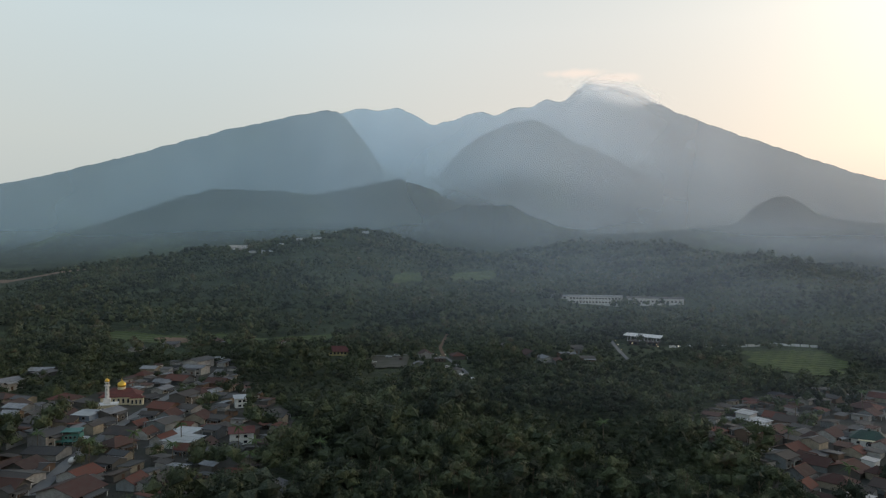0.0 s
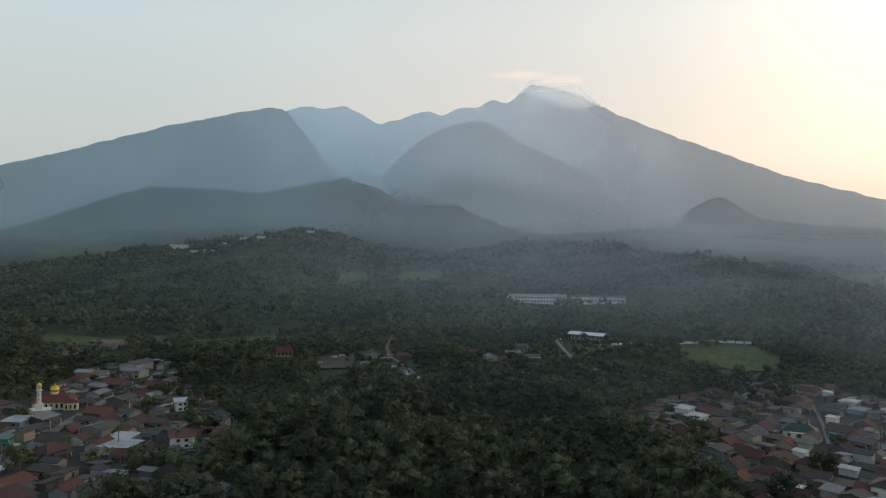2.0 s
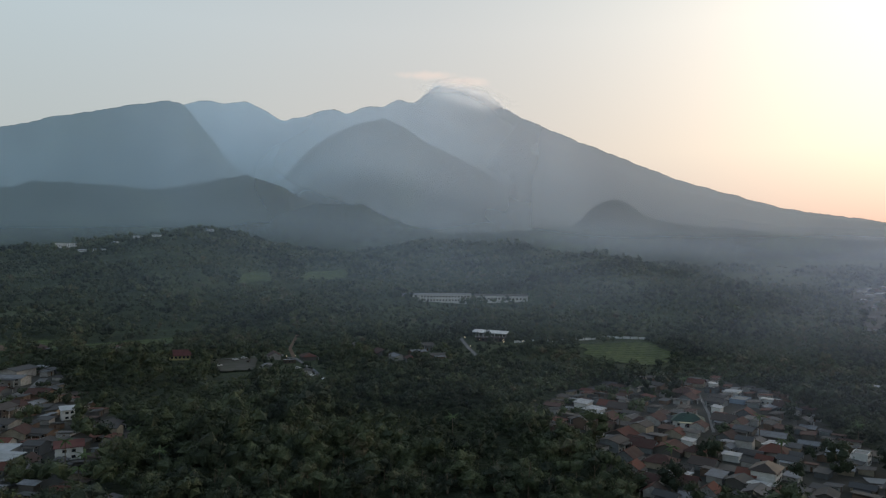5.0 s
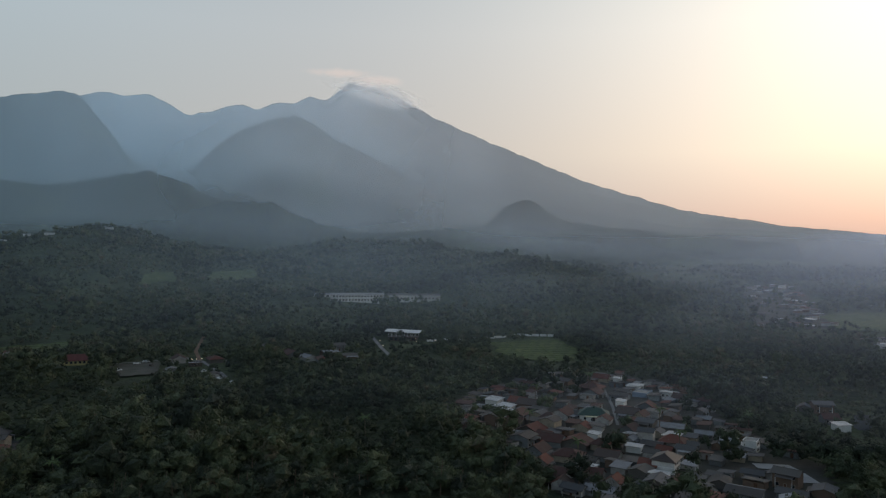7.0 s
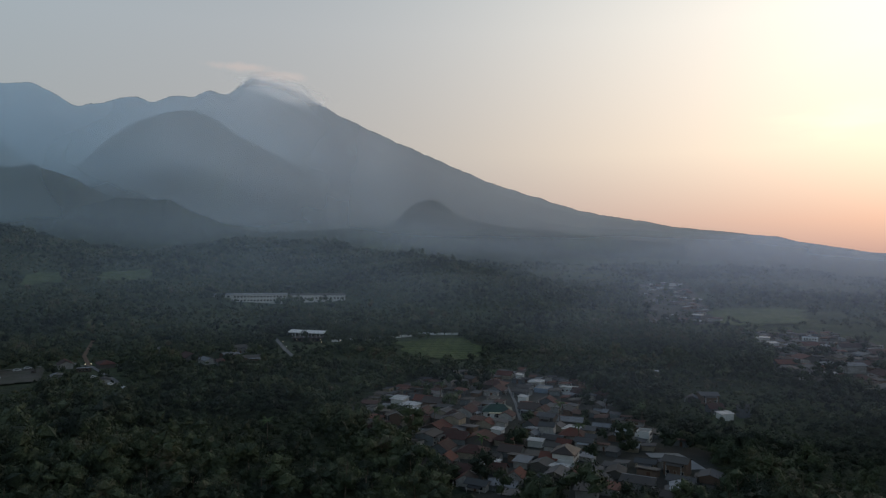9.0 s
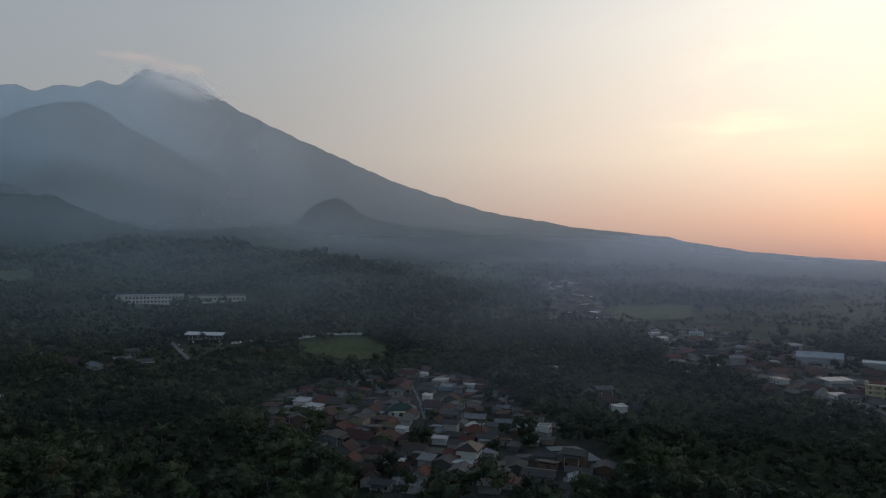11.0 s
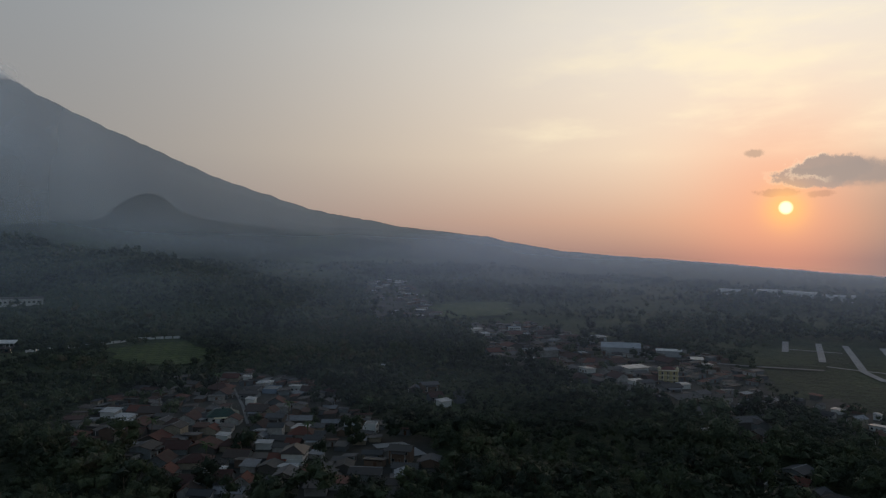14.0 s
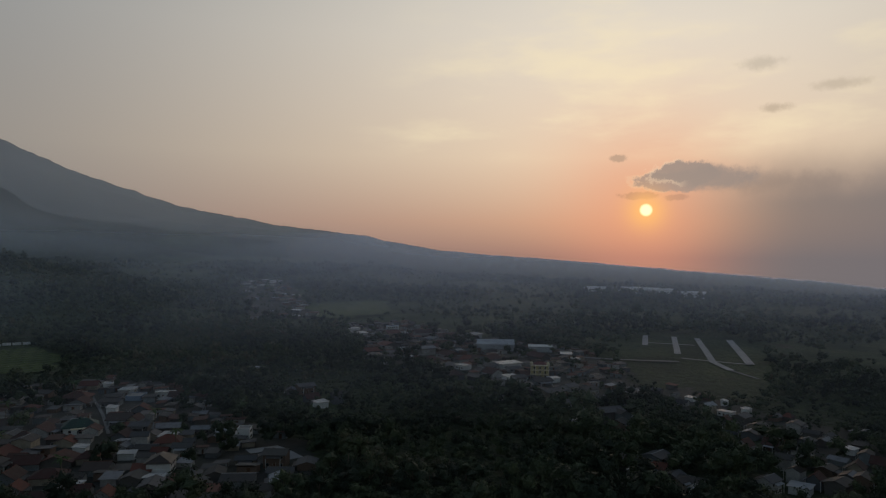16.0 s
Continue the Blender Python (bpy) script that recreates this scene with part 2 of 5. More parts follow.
def land_material():
    """Forest floor and far woods: dark green with patches of clearing and bare soil."""
    m, n, s = material("woodland", 0.95)
    p = place(n)
    big = n.noise(p, 0.0035, 5, 0.6)
    mid = n.noise(p, 0.03, 4, 0.65)
    fine = n.noise(p, 0.11, 3, 0.7)
    c = n.ramp(n.math("ADD", n.math("MULTIPLY", mid, 0.55), n.math("MULTIPLY", fine, 0.45)),
               [(0.25, (0.024, 0.03, 0.018)), (0.45, (0.036, 0.046, 0.025)), (0.6, (0.055, 0.07, 0.032)), (0.8, (0.085, 0.09, 0.042))])
    c = n.mix(n.span(big, 0.5, 0.65, 0.0, 0.75), c, (0.085, 0.11, 0.042))
    # grass and garden plots on the valley floor
    span = n.add("ShaderNodeVectorMath", operation="LENGTH")
    n.link(p, span.inputs[0])
    plot = n.ramp(n.noise(p, 0.02, 4, 0.6), [(0.35, (0.035, 0.05, 0.026)), (0.5, (0.058, 0.08, 0.036)), (0.62, (0.09, 0.112, 0.05)), (0.72, (0.1, 0.08, 0.054))])
    c = n.mix(n.math("MULTIPLY", n.span(span.outputs["Value"], 1900.0, 1200.0), n.span(span.outputs["Value"], 380.0, 560.0, 0.15, 0.8)), c, plot)
    # bushes and rank grass break up the open ground
    tuft = n.noise(p, 0.28, 5, 0.7)
    c = n.mix(n.span(tuft, 0.42, 0.64, 0.0, 0.6), c, (0.02, 0.026, 0.016))
    n.link(c, s.inputs["Base Color"])
    relief(n, s, n.math("ADD", fine, n.math("MULTIPLY", tuft, 0.3)), 0.7, 6.0)
    return m


M_LAND = land_material()


def field_material():
    m, n, s = material("paddy_green", 0.85)
    p = place(n)
    c = n.ramp(n.noise(p, 0.05, 4, 0.6), [(0.3, (0.055, 0.08, 0.026)), (0.5, (0.085, 0.115, 0.036)), (0.7, (0.125, 0.145, 0.052))])
    c = n.mix(n.span(n.noise(p, 0.6, 3, 0.6), 0.4, 0.7, 0.0, 0.5), c, (0.06, 0.08, 0.03))
    n.link(c, s.inputs["Base Color"])
    wave = n.add("ShaderNodeTexWave")
    wave.inputs["Scale"].default_value, wave.inputs["Distortion"].default_value, wave.inputs["Detail Scale"].default_value = 0.055, 2.0, 0.4
    turn = n.add("ShaderNodeMapping")
    turn.inputs["Rotation"].default_value = (0.0, 0.0, 1.1)
    n.link(p, turn.inputs[0])
    n.link(turn.outputs[0], wave.inputs[0])
    rows = n.span(wave.outputs["Fac"], 0.1, 0.5)
    n.link(n.mix(n.span(rows, 0.0, 1.0, 0.3, 1.0), (0.05, 0.065, 0.028), c), s.inputs["Base Color"])
    relief(n, s, n.noise(p, 0.8, 3, 0.6), 0.5, 0.4)
    return m


M_FIELD = field_material()


def mist_material(name, thick, tone, through_tone, lean):
    """Thin evening mist with the haze of the air put into its colour: mostly clear, scattering a little light; it thins
    out at its foot, its top and in drifts.
    """
    m = bpy.data.materials.new(name)
    m.use_nodes = True
    m.node_tree.nodes.clear()
    n = Nodes(m.node_tree)
    end = n.add("ShaderNodeOutputMaterial")
    lit, thru, both, mix, clear = (n.add(k) for k in ("ShaderNodeBsdfDiffuse", "ShaderNodeBsdfTranslucent", "ShaderNodeAddShader", "ShaderNodeMixShader", "ShaderNodeBsdfTransparent"))
    over = n.add("ShaderNodeSeparateXYZ")      # sunlit haze put into the colour: tint shifts across towards the sun
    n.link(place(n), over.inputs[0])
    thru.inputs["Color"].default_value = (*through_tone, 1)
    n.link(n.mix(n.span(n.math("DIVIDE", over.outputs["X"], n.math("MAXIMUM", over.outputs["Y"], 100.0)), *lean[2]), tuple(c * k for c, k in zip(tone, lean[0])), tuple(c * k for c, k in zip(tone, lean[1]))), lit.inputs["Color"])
    n.link(lit.outputs[0], both.inputs[0])
    n.link(thru.outputs[0], both.inputs[1])
    uv = n.add("ShaderNodeSeparateXYZ")
    n.link(n.add("ShaderNodeTexCoord").outputs["UV"], uv.inputs[0])
    foot = uv.outputs["X"]
    top = n.span(uv.outputs["Y"], 1.0, 0.997)
    drift = n.span(n.noise(place(n), 0.0018, 3, 0.5), 0.3, 0.7, 0.75, 1.1)
    f = n.math("MULTIPLY", n.math("MULTIPLY", foot, top), n.math("MULTIPLY", drift, thick), clamp=True)
    n.link(f, mix.inputs[0])
    n.link(clear.outputs[0], mix.inputs[1])
    n.link(both.outputs[0], mix.inputs[2])
    n.link(mix.outputs[0], end.inputs[0])
    return m



# ---- the lie of the land ----
# Plan in polar terms round the hovering point: bearing in degrees to the right of the first view, distance in metres.
def hashed(i, j, seed):
    h = np.sin(i * 127.1 + j * 311.7 + seed * 74.7) * 43758.5453
    return h - np.floor(h)


def grain(x, y, seed=0):
    """Smooth value noise between 0 and 1."""
    i, j = np.floor(x), np.floor(y)
    u, v = x - i, y - j
    u, v = u * u * (3 - 2 * u), v * v * (3 - 2 * v)
    a, b = hashed(i, j, seed), hashed(i + 1, j, seed)
    c, d = hashed(i, j + 1, seed), hashed(i + 1, j + 1, seed)
    return (a * (1 - u) + b * u) * (1 - v) + (c * (1 - u) + d * u) * v


def rough(x, y, octaves=4, seed=0):
    total, weight, size = 0.0, 0.0, 1.0
    for k in range(octaves):
        total = total + size * grain(x * 2 ** k, y * 2 ** k, seed + k)
        weight += size
        size *= 0.5
    return total / weight - 0.5


HIGH = EYE[2]
# Crest lines: bearing and the angle at which the crest stands over the hovering point.
RANGE = [(-180, -0.8), (-90, -0.5), (-45, 1.5), (-32, 4.2), (-21, 7.4), (-9.3, 10.9), (-6.6, 11.84), (-5.3, 11.53), (-3.7, 11.87), (-2.1, 11.19), (-0.9, 10.5),
         (0.7, 10.86), (2.2, 11.5), (3.2, 11.61), (4.08, 11.26), (5.04, 11.66), (6.26, 11.98), (7.07, 11.88), (7.7, 12.3), (8.28, 12.5), (8.87, 12.31), (9.4, 12.13), (9.9, 12.5),
         (10.7, 13.12), (11.4, 13.66), (12.6, 13.38), (13.9, 13.12), (15.2, 12.71), (16.6, 11.88), (18.2, 11.08), (19.8, 10.36), (22.3, 9.28),
         (23.6, 8.77), (27, 7.3), (30.5, 5.9), (33.6, 4.95), (37.3, 3.75), (41.4, 3.05), (45.2, 2.35), (48.7, 1.98),
         (51.9, 1.64), (54.2, 1.02), (57.8, 0.55), (61.9, 0.16), (67.8, -0.29), (76.4, -0.96), (84.2, -1.55), (90, -2.1), (120, -2.2), (180, -0.8)]
SHOULDER = [(-60, 0.5), (-45, 2.2), (-32.1, 4.74), (-28.7, 5.73), (-25.1, 6.85), (-21.2, 8.25), (-17.1, 9.64), (-12.9, 10.72), (-9.3, 11.49), (-8.2, 11.25), (-7.6, 10.5),
            (-6.7, 9.4), (-6.0, 8.7), (-5.3, 7.5), (-4.5, 6.9), (-3.0, 5.6), (0, 2.0)]
SPUR = [(-4, 2.0), (-2.0, 5.0), (-0.9, 6.15), (0.7, 7.96), (3.0, 9.75), (5.2, 10.54), (7.0, 10.86), (8.4, 10.5), (9.7, 9.67), (14.1, 7.38), (18.3, 4.89), (21.6, 2.9), (25, 1.0)]
FOOT_W = [(-50, -2.0), (-32, 0.0), (-29, 1.21), (-25.7, 2.3), (-22.7, 3.43), (-20, 4.59), (-17.1, 5.12), (-13.7, 5.09), (-10.2, 4.87), (-6.6, 5.62), (-3.9, 6.34),
          (-2.1, 5.91), (0.2, 4.79), (3, 3.44), (7, 1.5)]
FOOT_N = [(-5, 0.0), (-2.9, 1.58), (-0.7, 3.42), (2.1, 4.12), (5.3, 4.13), (8, 2.99), (12, 1.87), (18.3, 2.07), (22, 2.48), (26, 1.6), (33, 1.0), (40, 0.0)]
KNOLL = [(19, 1.5), (21.2, 2.2), (22.8, 2.75), (23.6, 3.7), (24.6, 4.4), (25.8, 4.61), (26.8, 4.3), (27.6, 3.4), (28.4, 2.9), (32, 2.4), (38, 1.7), (46, 1.0)]
HILL = [(-60, -3.0), (-32, -2.1), (-28.6, -1.3), (-23.8, -0.6), (-19.1, 0.3), (-14.1, 1.0), (-10.6, 1.6), (-7, 2.1), (-3.8, 1.6), (0.7, 0.5), (7.5, -0.6), (15, -2.0)]
# crest line, its distance, how far its foot reaches towards us, hollowness of the slope, roughness
RIDGES = [(RANGE, 4650, 850, 1.5, 1.0), (SHOULDER, 3750, 700, 1.3, 1.0), (SPUR, 3250, 560, 1.25, 1.0), (KNOLL, 2480, 150, 1.2, 0.5),
          (FOOT_W, 2650, 520, 1.3, 0.8), (FOOT_N, 2350, 320, 1.3, 0.6), (HILL, 1600, 950, 1.25, 0.35)]
PLAIN = [(-180, -0.9), (-100, -0.5), (-60, -0.5), (-32, 0.2), (-10, 1.6), (20, 2.0), (45, 1.7), (51.9, 1.4), (57.8, 0.4), (67.8, -0.4), (76.4, -1.05), (84.2, -1.65),
         (90, -2.2), (120, -2.3), (180, -0.9)]


# The long wooded rise that falls from the foothills into the valley: bearing, distance, height of its back.
RISE = [(0, 1750, 20), (5, 1730, 75), (10, 1700, 103), (17, 1600, 96), (22.5, 1400, 75), (29, 1150, 45), (35, 920, 26), (39, 840, 9), (43, 760, 0)]


def crest(line, bearing):
    """The crest's angle, with the corners of the line worn round."""
    b, e = np.array(line, float).T
    fine = np.arange(-182, 182, 0.1)
    k = np.exp(-(np.arange(-9, 10) * 0.1 / 0.28) ** 2)
    e = np.convolve(np.interp(fine, b, e, left=-8, right=-8), k / k.sum(), "same")
    return np.interp(bearing, fine, e)


def ground_height(x, y):
    x, y = np.asarray(x, float), np.asarray(y, float)
    r, bearing = np.hypot(x, y), np.degrees(np.arctan2(x, y))
    far = HIGH + 4700 * np.tan(np.radians(crest(PLAIN, bearing)))
    z = far * np.clip((r - 600) / 4100, 0, 1.05) ** 1.3
    z = z + 5 * np.clip((r - 250) / 600, 0, 1) * rough(x / 170, y / 170, 3, 3) + 12 * np.clip((r - 1100) / 1500, 0, 1) * rough(x / 420, y / 420, 4, 5)
    away = np.interp(bearing, [p[0] for p in RISE], [p[1] for p in RISE])
    top = np.interp(bearing, [p[0] for p in RISE], [p[2] for p in RISE], left=0, right=0) * (1 + 0.3 * rough(bearing / 3.5, 0 * bearing, 3, 71))
    d = (r - away) / away
    shape = np.where(d < 0, np.clip(1 + d / 0.42, 0, 1) ** 1.4, np.clip(1 - d / 0.22, 0, 1))
    z = z + np.maximum(top - z, 0) * shape
    for line, away, reach, hollow, wild in RIDGES:
        lift = crest(line, bearing)
        teeth = rough(bearing * 1.1, away / 10 + 0 * bearing, 2, 31) * (0.12 if away > 3700 else 0.4 * wild)
        teeth = teeth + rough(bearing * 4.5, away / 7 + 0 * bearing, 2, 37) * (0.1 if away > 3000 else 0.22 * wild)
        top = HIGH + away * np.tan(np.radians(lift + teeth * np.clip(lift / 3, 0, 1)))
        s = np.clip(1 - (away - r) / reach, 0, 1) ** hollow
        back = np.clip(1 - (r - away) / (reach * 0.7), 0, 1)
        shape = np.where(r < away, s, back)
        gully = rough(bearing / 2.4 + 1.6 * rough(x / 900, y / 900, 2, 9), r / 1600, 4, 11 + away)
        rise = np.maximum(top - z, 0) * shape
        z = z + rise * (1 + wild * 0.34 * gully * np.clip(abs(away - r) / 250, 0, 1))
    return z


def sheet(name, verts, faces, mat, smooth=False):
    me = bpy.data.meshes.new(name)
    verts, faces = np.asarray(verts, np.float32), np.asarray(faces, np.int32)
    k = faces.shape[1]
    me.vertices.add(len(verts))
    me.vertices.foreach_set("co", verts.ravel())
    me.loops.add(faces.size)
    me.loops.foreach_set("vertex_index", faces.ravel())
    me.polygons.add(len(faces))
    me.polygons.foreach_set("loop_start", np.arange(0, faces.size, k, dtype=np.int32))
    me.polygons.foreach_set("use_smooth", np.full(len(faces), smooth))
    me.update(calc_edges=True)
    me.materials.append(mat)
    return new(name, me)


def build_ground():
    bearings = np.concatenate([np.arange(-180, -46, 3.0), np.arange(-46, 106, 0.17), np.arange(106, 180, 3.0)])
    rings = np.unique(np.round(np.concatenate([[0.001, 5], np.geomspace(20, 2100, 135), np.arange(2120, 4660, 23), np.geomspace(4670, 4900, 8), [a for _, a, *_ in RIDGES], [4920]]), 3))
    b, r = np.meshgrid(np.radians(bearings), rings)
    x, y = r * np.sin(b), r * np.cos(b)
    z = ground_height(x, y)
    wood = np.clip((r - 1500) / 900, 0, 1)
    z = z + wood * (9 * np.abs(rough(x / 90, y / 90, 1, 21)) + 12 * rough(x / 190, y / 190, 2, 22))
    nr, nb = x.shape
    i, j = np.meshgrid(np.arange(nr - 1), np.arange(nb), indexing="ij")
    j2 = (j + 1) % nb
    faces = np.stack([i * nb + j, i * nb + j2, (i + 1) * nb + j2, (i + 1) * nb + j], -1).reshape(-1, 4)
    ground = sheet("ground", np.stack([x, y, z], -1).reshape(-1, 3), faces[:, ::-1], M_LAND, True)
    tagged(ground, "dark wooded valley floor rising to a hazy volcano", "ground", kind="structure")
    return bearings, rings, np.degrees(np.arctan2(z - HIGH, r))


BEARINGS, RINGS, ANGLES = build_ground()


def skyline(away, bearing):
    """The angle of the highest ground that lies behind a distance."""
    return np.interp(bearing, BEARINGS, ANGLES[RINGS > away].max(0))



# haze tints put into the sheets: colour of the lit mist, of the mist against the light, and its lean away from and
# towards the sun
HAZE_TINTS = {True: ((0.62, 0.78, 1.0), (0.56, 0.64, 0.8), ((0.92, 1.03, 0.99), (1.02, 0.98, 1.06), (0.05, 1.3))),
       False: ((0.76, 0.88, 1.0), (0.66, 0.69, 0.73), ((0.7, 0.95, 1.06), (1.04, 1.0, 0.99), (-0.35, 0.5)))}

# Sheets of mist standing in for haze: distance, depth of the thin foot, share of the skyline that they reach, first and
# last bearing, and their thickness from bearing to bearing.
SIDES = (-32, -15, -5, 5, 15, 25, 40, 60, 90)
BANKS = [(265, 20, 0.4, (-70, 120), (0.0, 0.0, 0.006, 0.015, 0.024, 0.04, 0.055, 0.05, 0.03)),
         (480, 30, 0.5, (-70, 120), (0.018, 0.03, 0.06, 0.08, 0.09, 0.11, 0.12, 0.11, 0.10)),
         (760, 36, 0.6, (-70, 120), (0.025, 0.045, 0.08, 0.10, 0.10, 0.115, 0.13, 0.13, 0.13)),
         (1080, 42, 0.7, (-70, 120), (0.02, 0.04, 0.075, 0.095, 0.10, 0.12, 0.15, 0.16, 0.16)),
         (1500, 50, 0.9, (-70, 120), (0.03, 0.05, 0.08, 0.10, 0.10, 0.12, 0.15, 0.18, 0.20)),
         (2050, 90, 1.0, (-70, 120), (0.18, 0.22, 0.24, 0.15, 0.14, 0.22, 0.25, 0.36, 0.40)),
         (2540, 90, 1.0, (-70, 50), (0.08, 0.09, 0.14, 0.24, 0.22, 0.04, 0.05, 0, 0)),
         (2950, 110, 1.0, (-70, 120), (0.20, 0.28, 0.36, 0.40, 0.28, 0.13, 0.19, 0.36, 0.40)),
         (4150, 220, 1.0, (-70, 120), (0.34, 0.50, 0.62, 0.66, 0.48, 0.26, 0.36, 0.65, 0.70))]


def build_mist(away, foot, share, span, thick):
    """A long sheet of mist at one distance, standing in for the haze before the slopes behind it."""
    bearings = np.arange(span[0], span[1] + 0.1, 0.25)
    levels = np.linspace(0, 1, 18)
    b = np.radians(bearings)
    low = ground_height(away * np.sin(b), away * np.cos(b)) - 2
    base = np.degrees(np.arctan2(low - HIGH, away))
    high = base + (skyline(away, bearings) - base) * np.interp(bearings, (30, 50), (share, 1.0)) + np.interp(bearings, (58, 75), (0.0, 0.08))
    if 1600 < away < 2900:      # it wells up over the summit
        high = high + 1.1 * np.exp(-((bearings - 13.6) / 2.4) ** 2)
    top = np.maximum(HIGH + away * np.tan(np.radians(high)), low + 1)
    z = low[None] + (top - low)[None] * levels[:, None]
    verts = np.stack([np.broadcast_to(away * np.sin(b), z.shape), np.broadcast_to(away * np.cos(b), z.shape), z], -1).reshape(-1, 3)
    n, k = len(levels), len(b)
    i, j = np.meshgrid(np.arange(n - 1), np.arange(k - 1), indexing="ij")
    faces = np.stack([i * k + j, i * k + j + 1, (i + 1) * k + j + 1, (i + 1) * k + j], -1).reshape(-1, 4)
    # sheets nearer than 2 km get their own bluish haze tint
    ob = sheet("mist", verts, faces, mist_material("mist", 1.0, *HAZE_TINTS[away < 2000]), True)
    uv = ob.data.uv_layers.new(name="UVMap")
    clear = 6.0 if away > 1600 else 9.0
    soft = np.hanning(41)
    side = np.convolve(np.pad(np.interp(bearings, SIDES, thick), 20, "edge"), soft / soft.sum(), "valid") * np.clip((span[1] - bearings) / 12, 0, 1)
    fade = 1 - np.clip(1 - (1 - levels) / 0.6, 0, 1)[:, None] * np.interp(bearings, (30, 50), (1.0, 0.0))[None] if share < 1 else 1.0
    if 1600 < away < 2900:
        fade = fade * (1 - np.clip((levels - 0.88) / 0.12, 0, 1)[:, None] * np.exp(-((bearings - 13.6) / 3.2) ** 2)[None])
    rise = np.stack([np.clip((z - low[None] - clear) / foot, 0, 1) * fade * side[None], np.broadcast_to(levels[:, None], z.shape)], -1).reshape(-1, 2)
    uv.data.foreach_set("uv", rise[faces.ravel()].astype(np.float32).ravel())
    return tagged(ob, "thin pale sheet with evening haze tinted into it, against the slopes", "mist", kind="stuff")


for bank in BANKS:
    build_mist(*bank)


def summit_cloud():
    """A thin ragged cloud that clings to the summit and trails off it."""
    m = bpy.data.materials.new("summit_cloud")
    m.use_nodes = True
    m.node_tree.nodes.clear()
    n = Nodes(m.node_tree)
    end, lit, thru, both, mix, clear = (n.add(k) for k in ("ShaderNodeOutputMaterial", "ShaderNodeBsdfDiffuse", "ShaderNodeBsdfTranslucent", "ShaderNodeAddShader", "ShaderNodeMixShader", "ShaderNodeBsdfTransparent"))
    lit.inputs["Color"].default_value = (0.95, 0.92, 0.9, 1)
    thru.inputs["Color"].default_value = (1.0, 0.98, 0.96, 1)
    n.link(lit.outputs[0], both.inputs[0])
    n.link(thru.outputs[0], both.inputs[1])
    flat = n.add("ShaderNodeMapping")
    flat.inputs["Scale"].default_value = (1.5, 1.5, 3.2)
    n.link(place(n), flat.inputs[0])
    puff = n.noise(flat.outputs[0], 0.004, 2, 0.4)
    uv = n.add("ShaderNodeSeparateXYZ")
    n.link(n.add("ShaderNodeTexCoord").outputs["UV"], uv.inputs[0])
    f = n.span(n.math("ADD", uv.outputs["X"], n.math("MULTIPLY", n.math("SUBTRACT", puff, 0.5), 0.6)), 0.02, 0.85, 0.0, 0.6)
    n.link(n.math("MULTIPLY", f, n.span(uv.outputs["X"], 0.02, 0.3)), mix.inputs[0])
    n.link(clear.outputs[0], mix.inputs[1])
    n.link(both.outputs[0], mix.inputs[2])
    n.link(mix.outputs[0], end.inputs[0])
    away = 2900
    b, e = np.meshgrid(np.arange(5.0, 20.01, 0.2), np.arange(10.6, 15.81, 0.15))
    body = np.exp(-((b - 13.8) / 3.1) ** 2 - ((e - 12.85 + 0.2 * (b - 13.6)) / 0.75) ** 2) * 1.05
    dense = body
    x, y = away * np.sin(np.radians(b)), away * np.cos(np.radians(b))
    z = HIGH + away * np.tan(np.radians(e))
    k = b.shape[1]
    i, j = np.meshgrid(np.arange(b.shape[0] - 1), np.arange(k - 1), indexing="ij")
    faces = np.stack([i * k + j, i * k + j + 1, (i + 1) * k + j + 1, (i + 1) * k + j], -1).reshape(-1, 4)
    ob = sheet("summit_cloud", np.stack([x, y, z], -1).reshape(-1, 3), faces, m, True)
    uv_map = ob.data.uv_layers.new(name="UVMap")
    uv_map.data.foreach_set("uv", np.stack([dense, dense], -1).reshape(-1, 2)[faces.ravel()].astype(np.float32).ravel())
    return tagged(ob, "thin pinkish cloud clinging to the volcano's summit", "cloud", kind="stuff")


summit_cloud()


# ---- clearings and villages in plan ----
VILLAGES = [[(-190, 330), (-172, 345), (-176, 454), (-147, 481), (-98, 371), (-48, 278), (-52, 255), (-71, 200), (-127, 195)],
            [(94, 289), (138, 340), (199, 376), (240, 364), (245, 301), (212, 248), (206, 208), (196, 184), (176, 152), (150, 146), (122, 164), (102, 180), (102, 235)],
            [(544, 461), (601, 419), (531, 294), (504, 201), (449, 141), (330, 96), (300, 115), (350, 180), (390, 296)],
            [(372, 112), (398, 92), (345, 40), (330, 5), (270, -12), (258, 12), (300, 45)],
            [(900, 1005), (983, 960), (575, 515), (520, 565)]]
FIELDS = [[(222, 529), (287, 540), (272, 468), (228, 420), (208, 439), (206, 485)],
          [(-72, 1022), (-30, 1085), (-30, 985), (-66, 936)],
          [(18, 1122), (93, 1195), (80, 1083), (12, 1024)],
          [(-298, 631), (-209, 600), (-195, 548), (-272, 575)],
          [(-205, 624), (-182, 630), (-165, 555), (-186, 560)],
          [(-158, 597), (-97, 634), (-89, 591), (-141, 555)],
          [(684, 617), (779, 571), (641, 470), (590, 505)],
          [(640, 604), (690, 610), (590, 480), (565, 505)]]
PLOTS = [[(440, 138), (520, 172), (655, 180), (655, 100), (500, 62), (425, 55), (390, 105)], [(760, 560), (900, 470), (800, 380), (700, 460)]]
BARE = [[(-690, 1400), (-735, 1340), (-960, 1360), (-900, 1450)], [(-236, 589), (-209, 592), (-200, 560), (-217, 553)], [(-52, 490), (-20, 504), (-20, 446), (-43, 439)]]
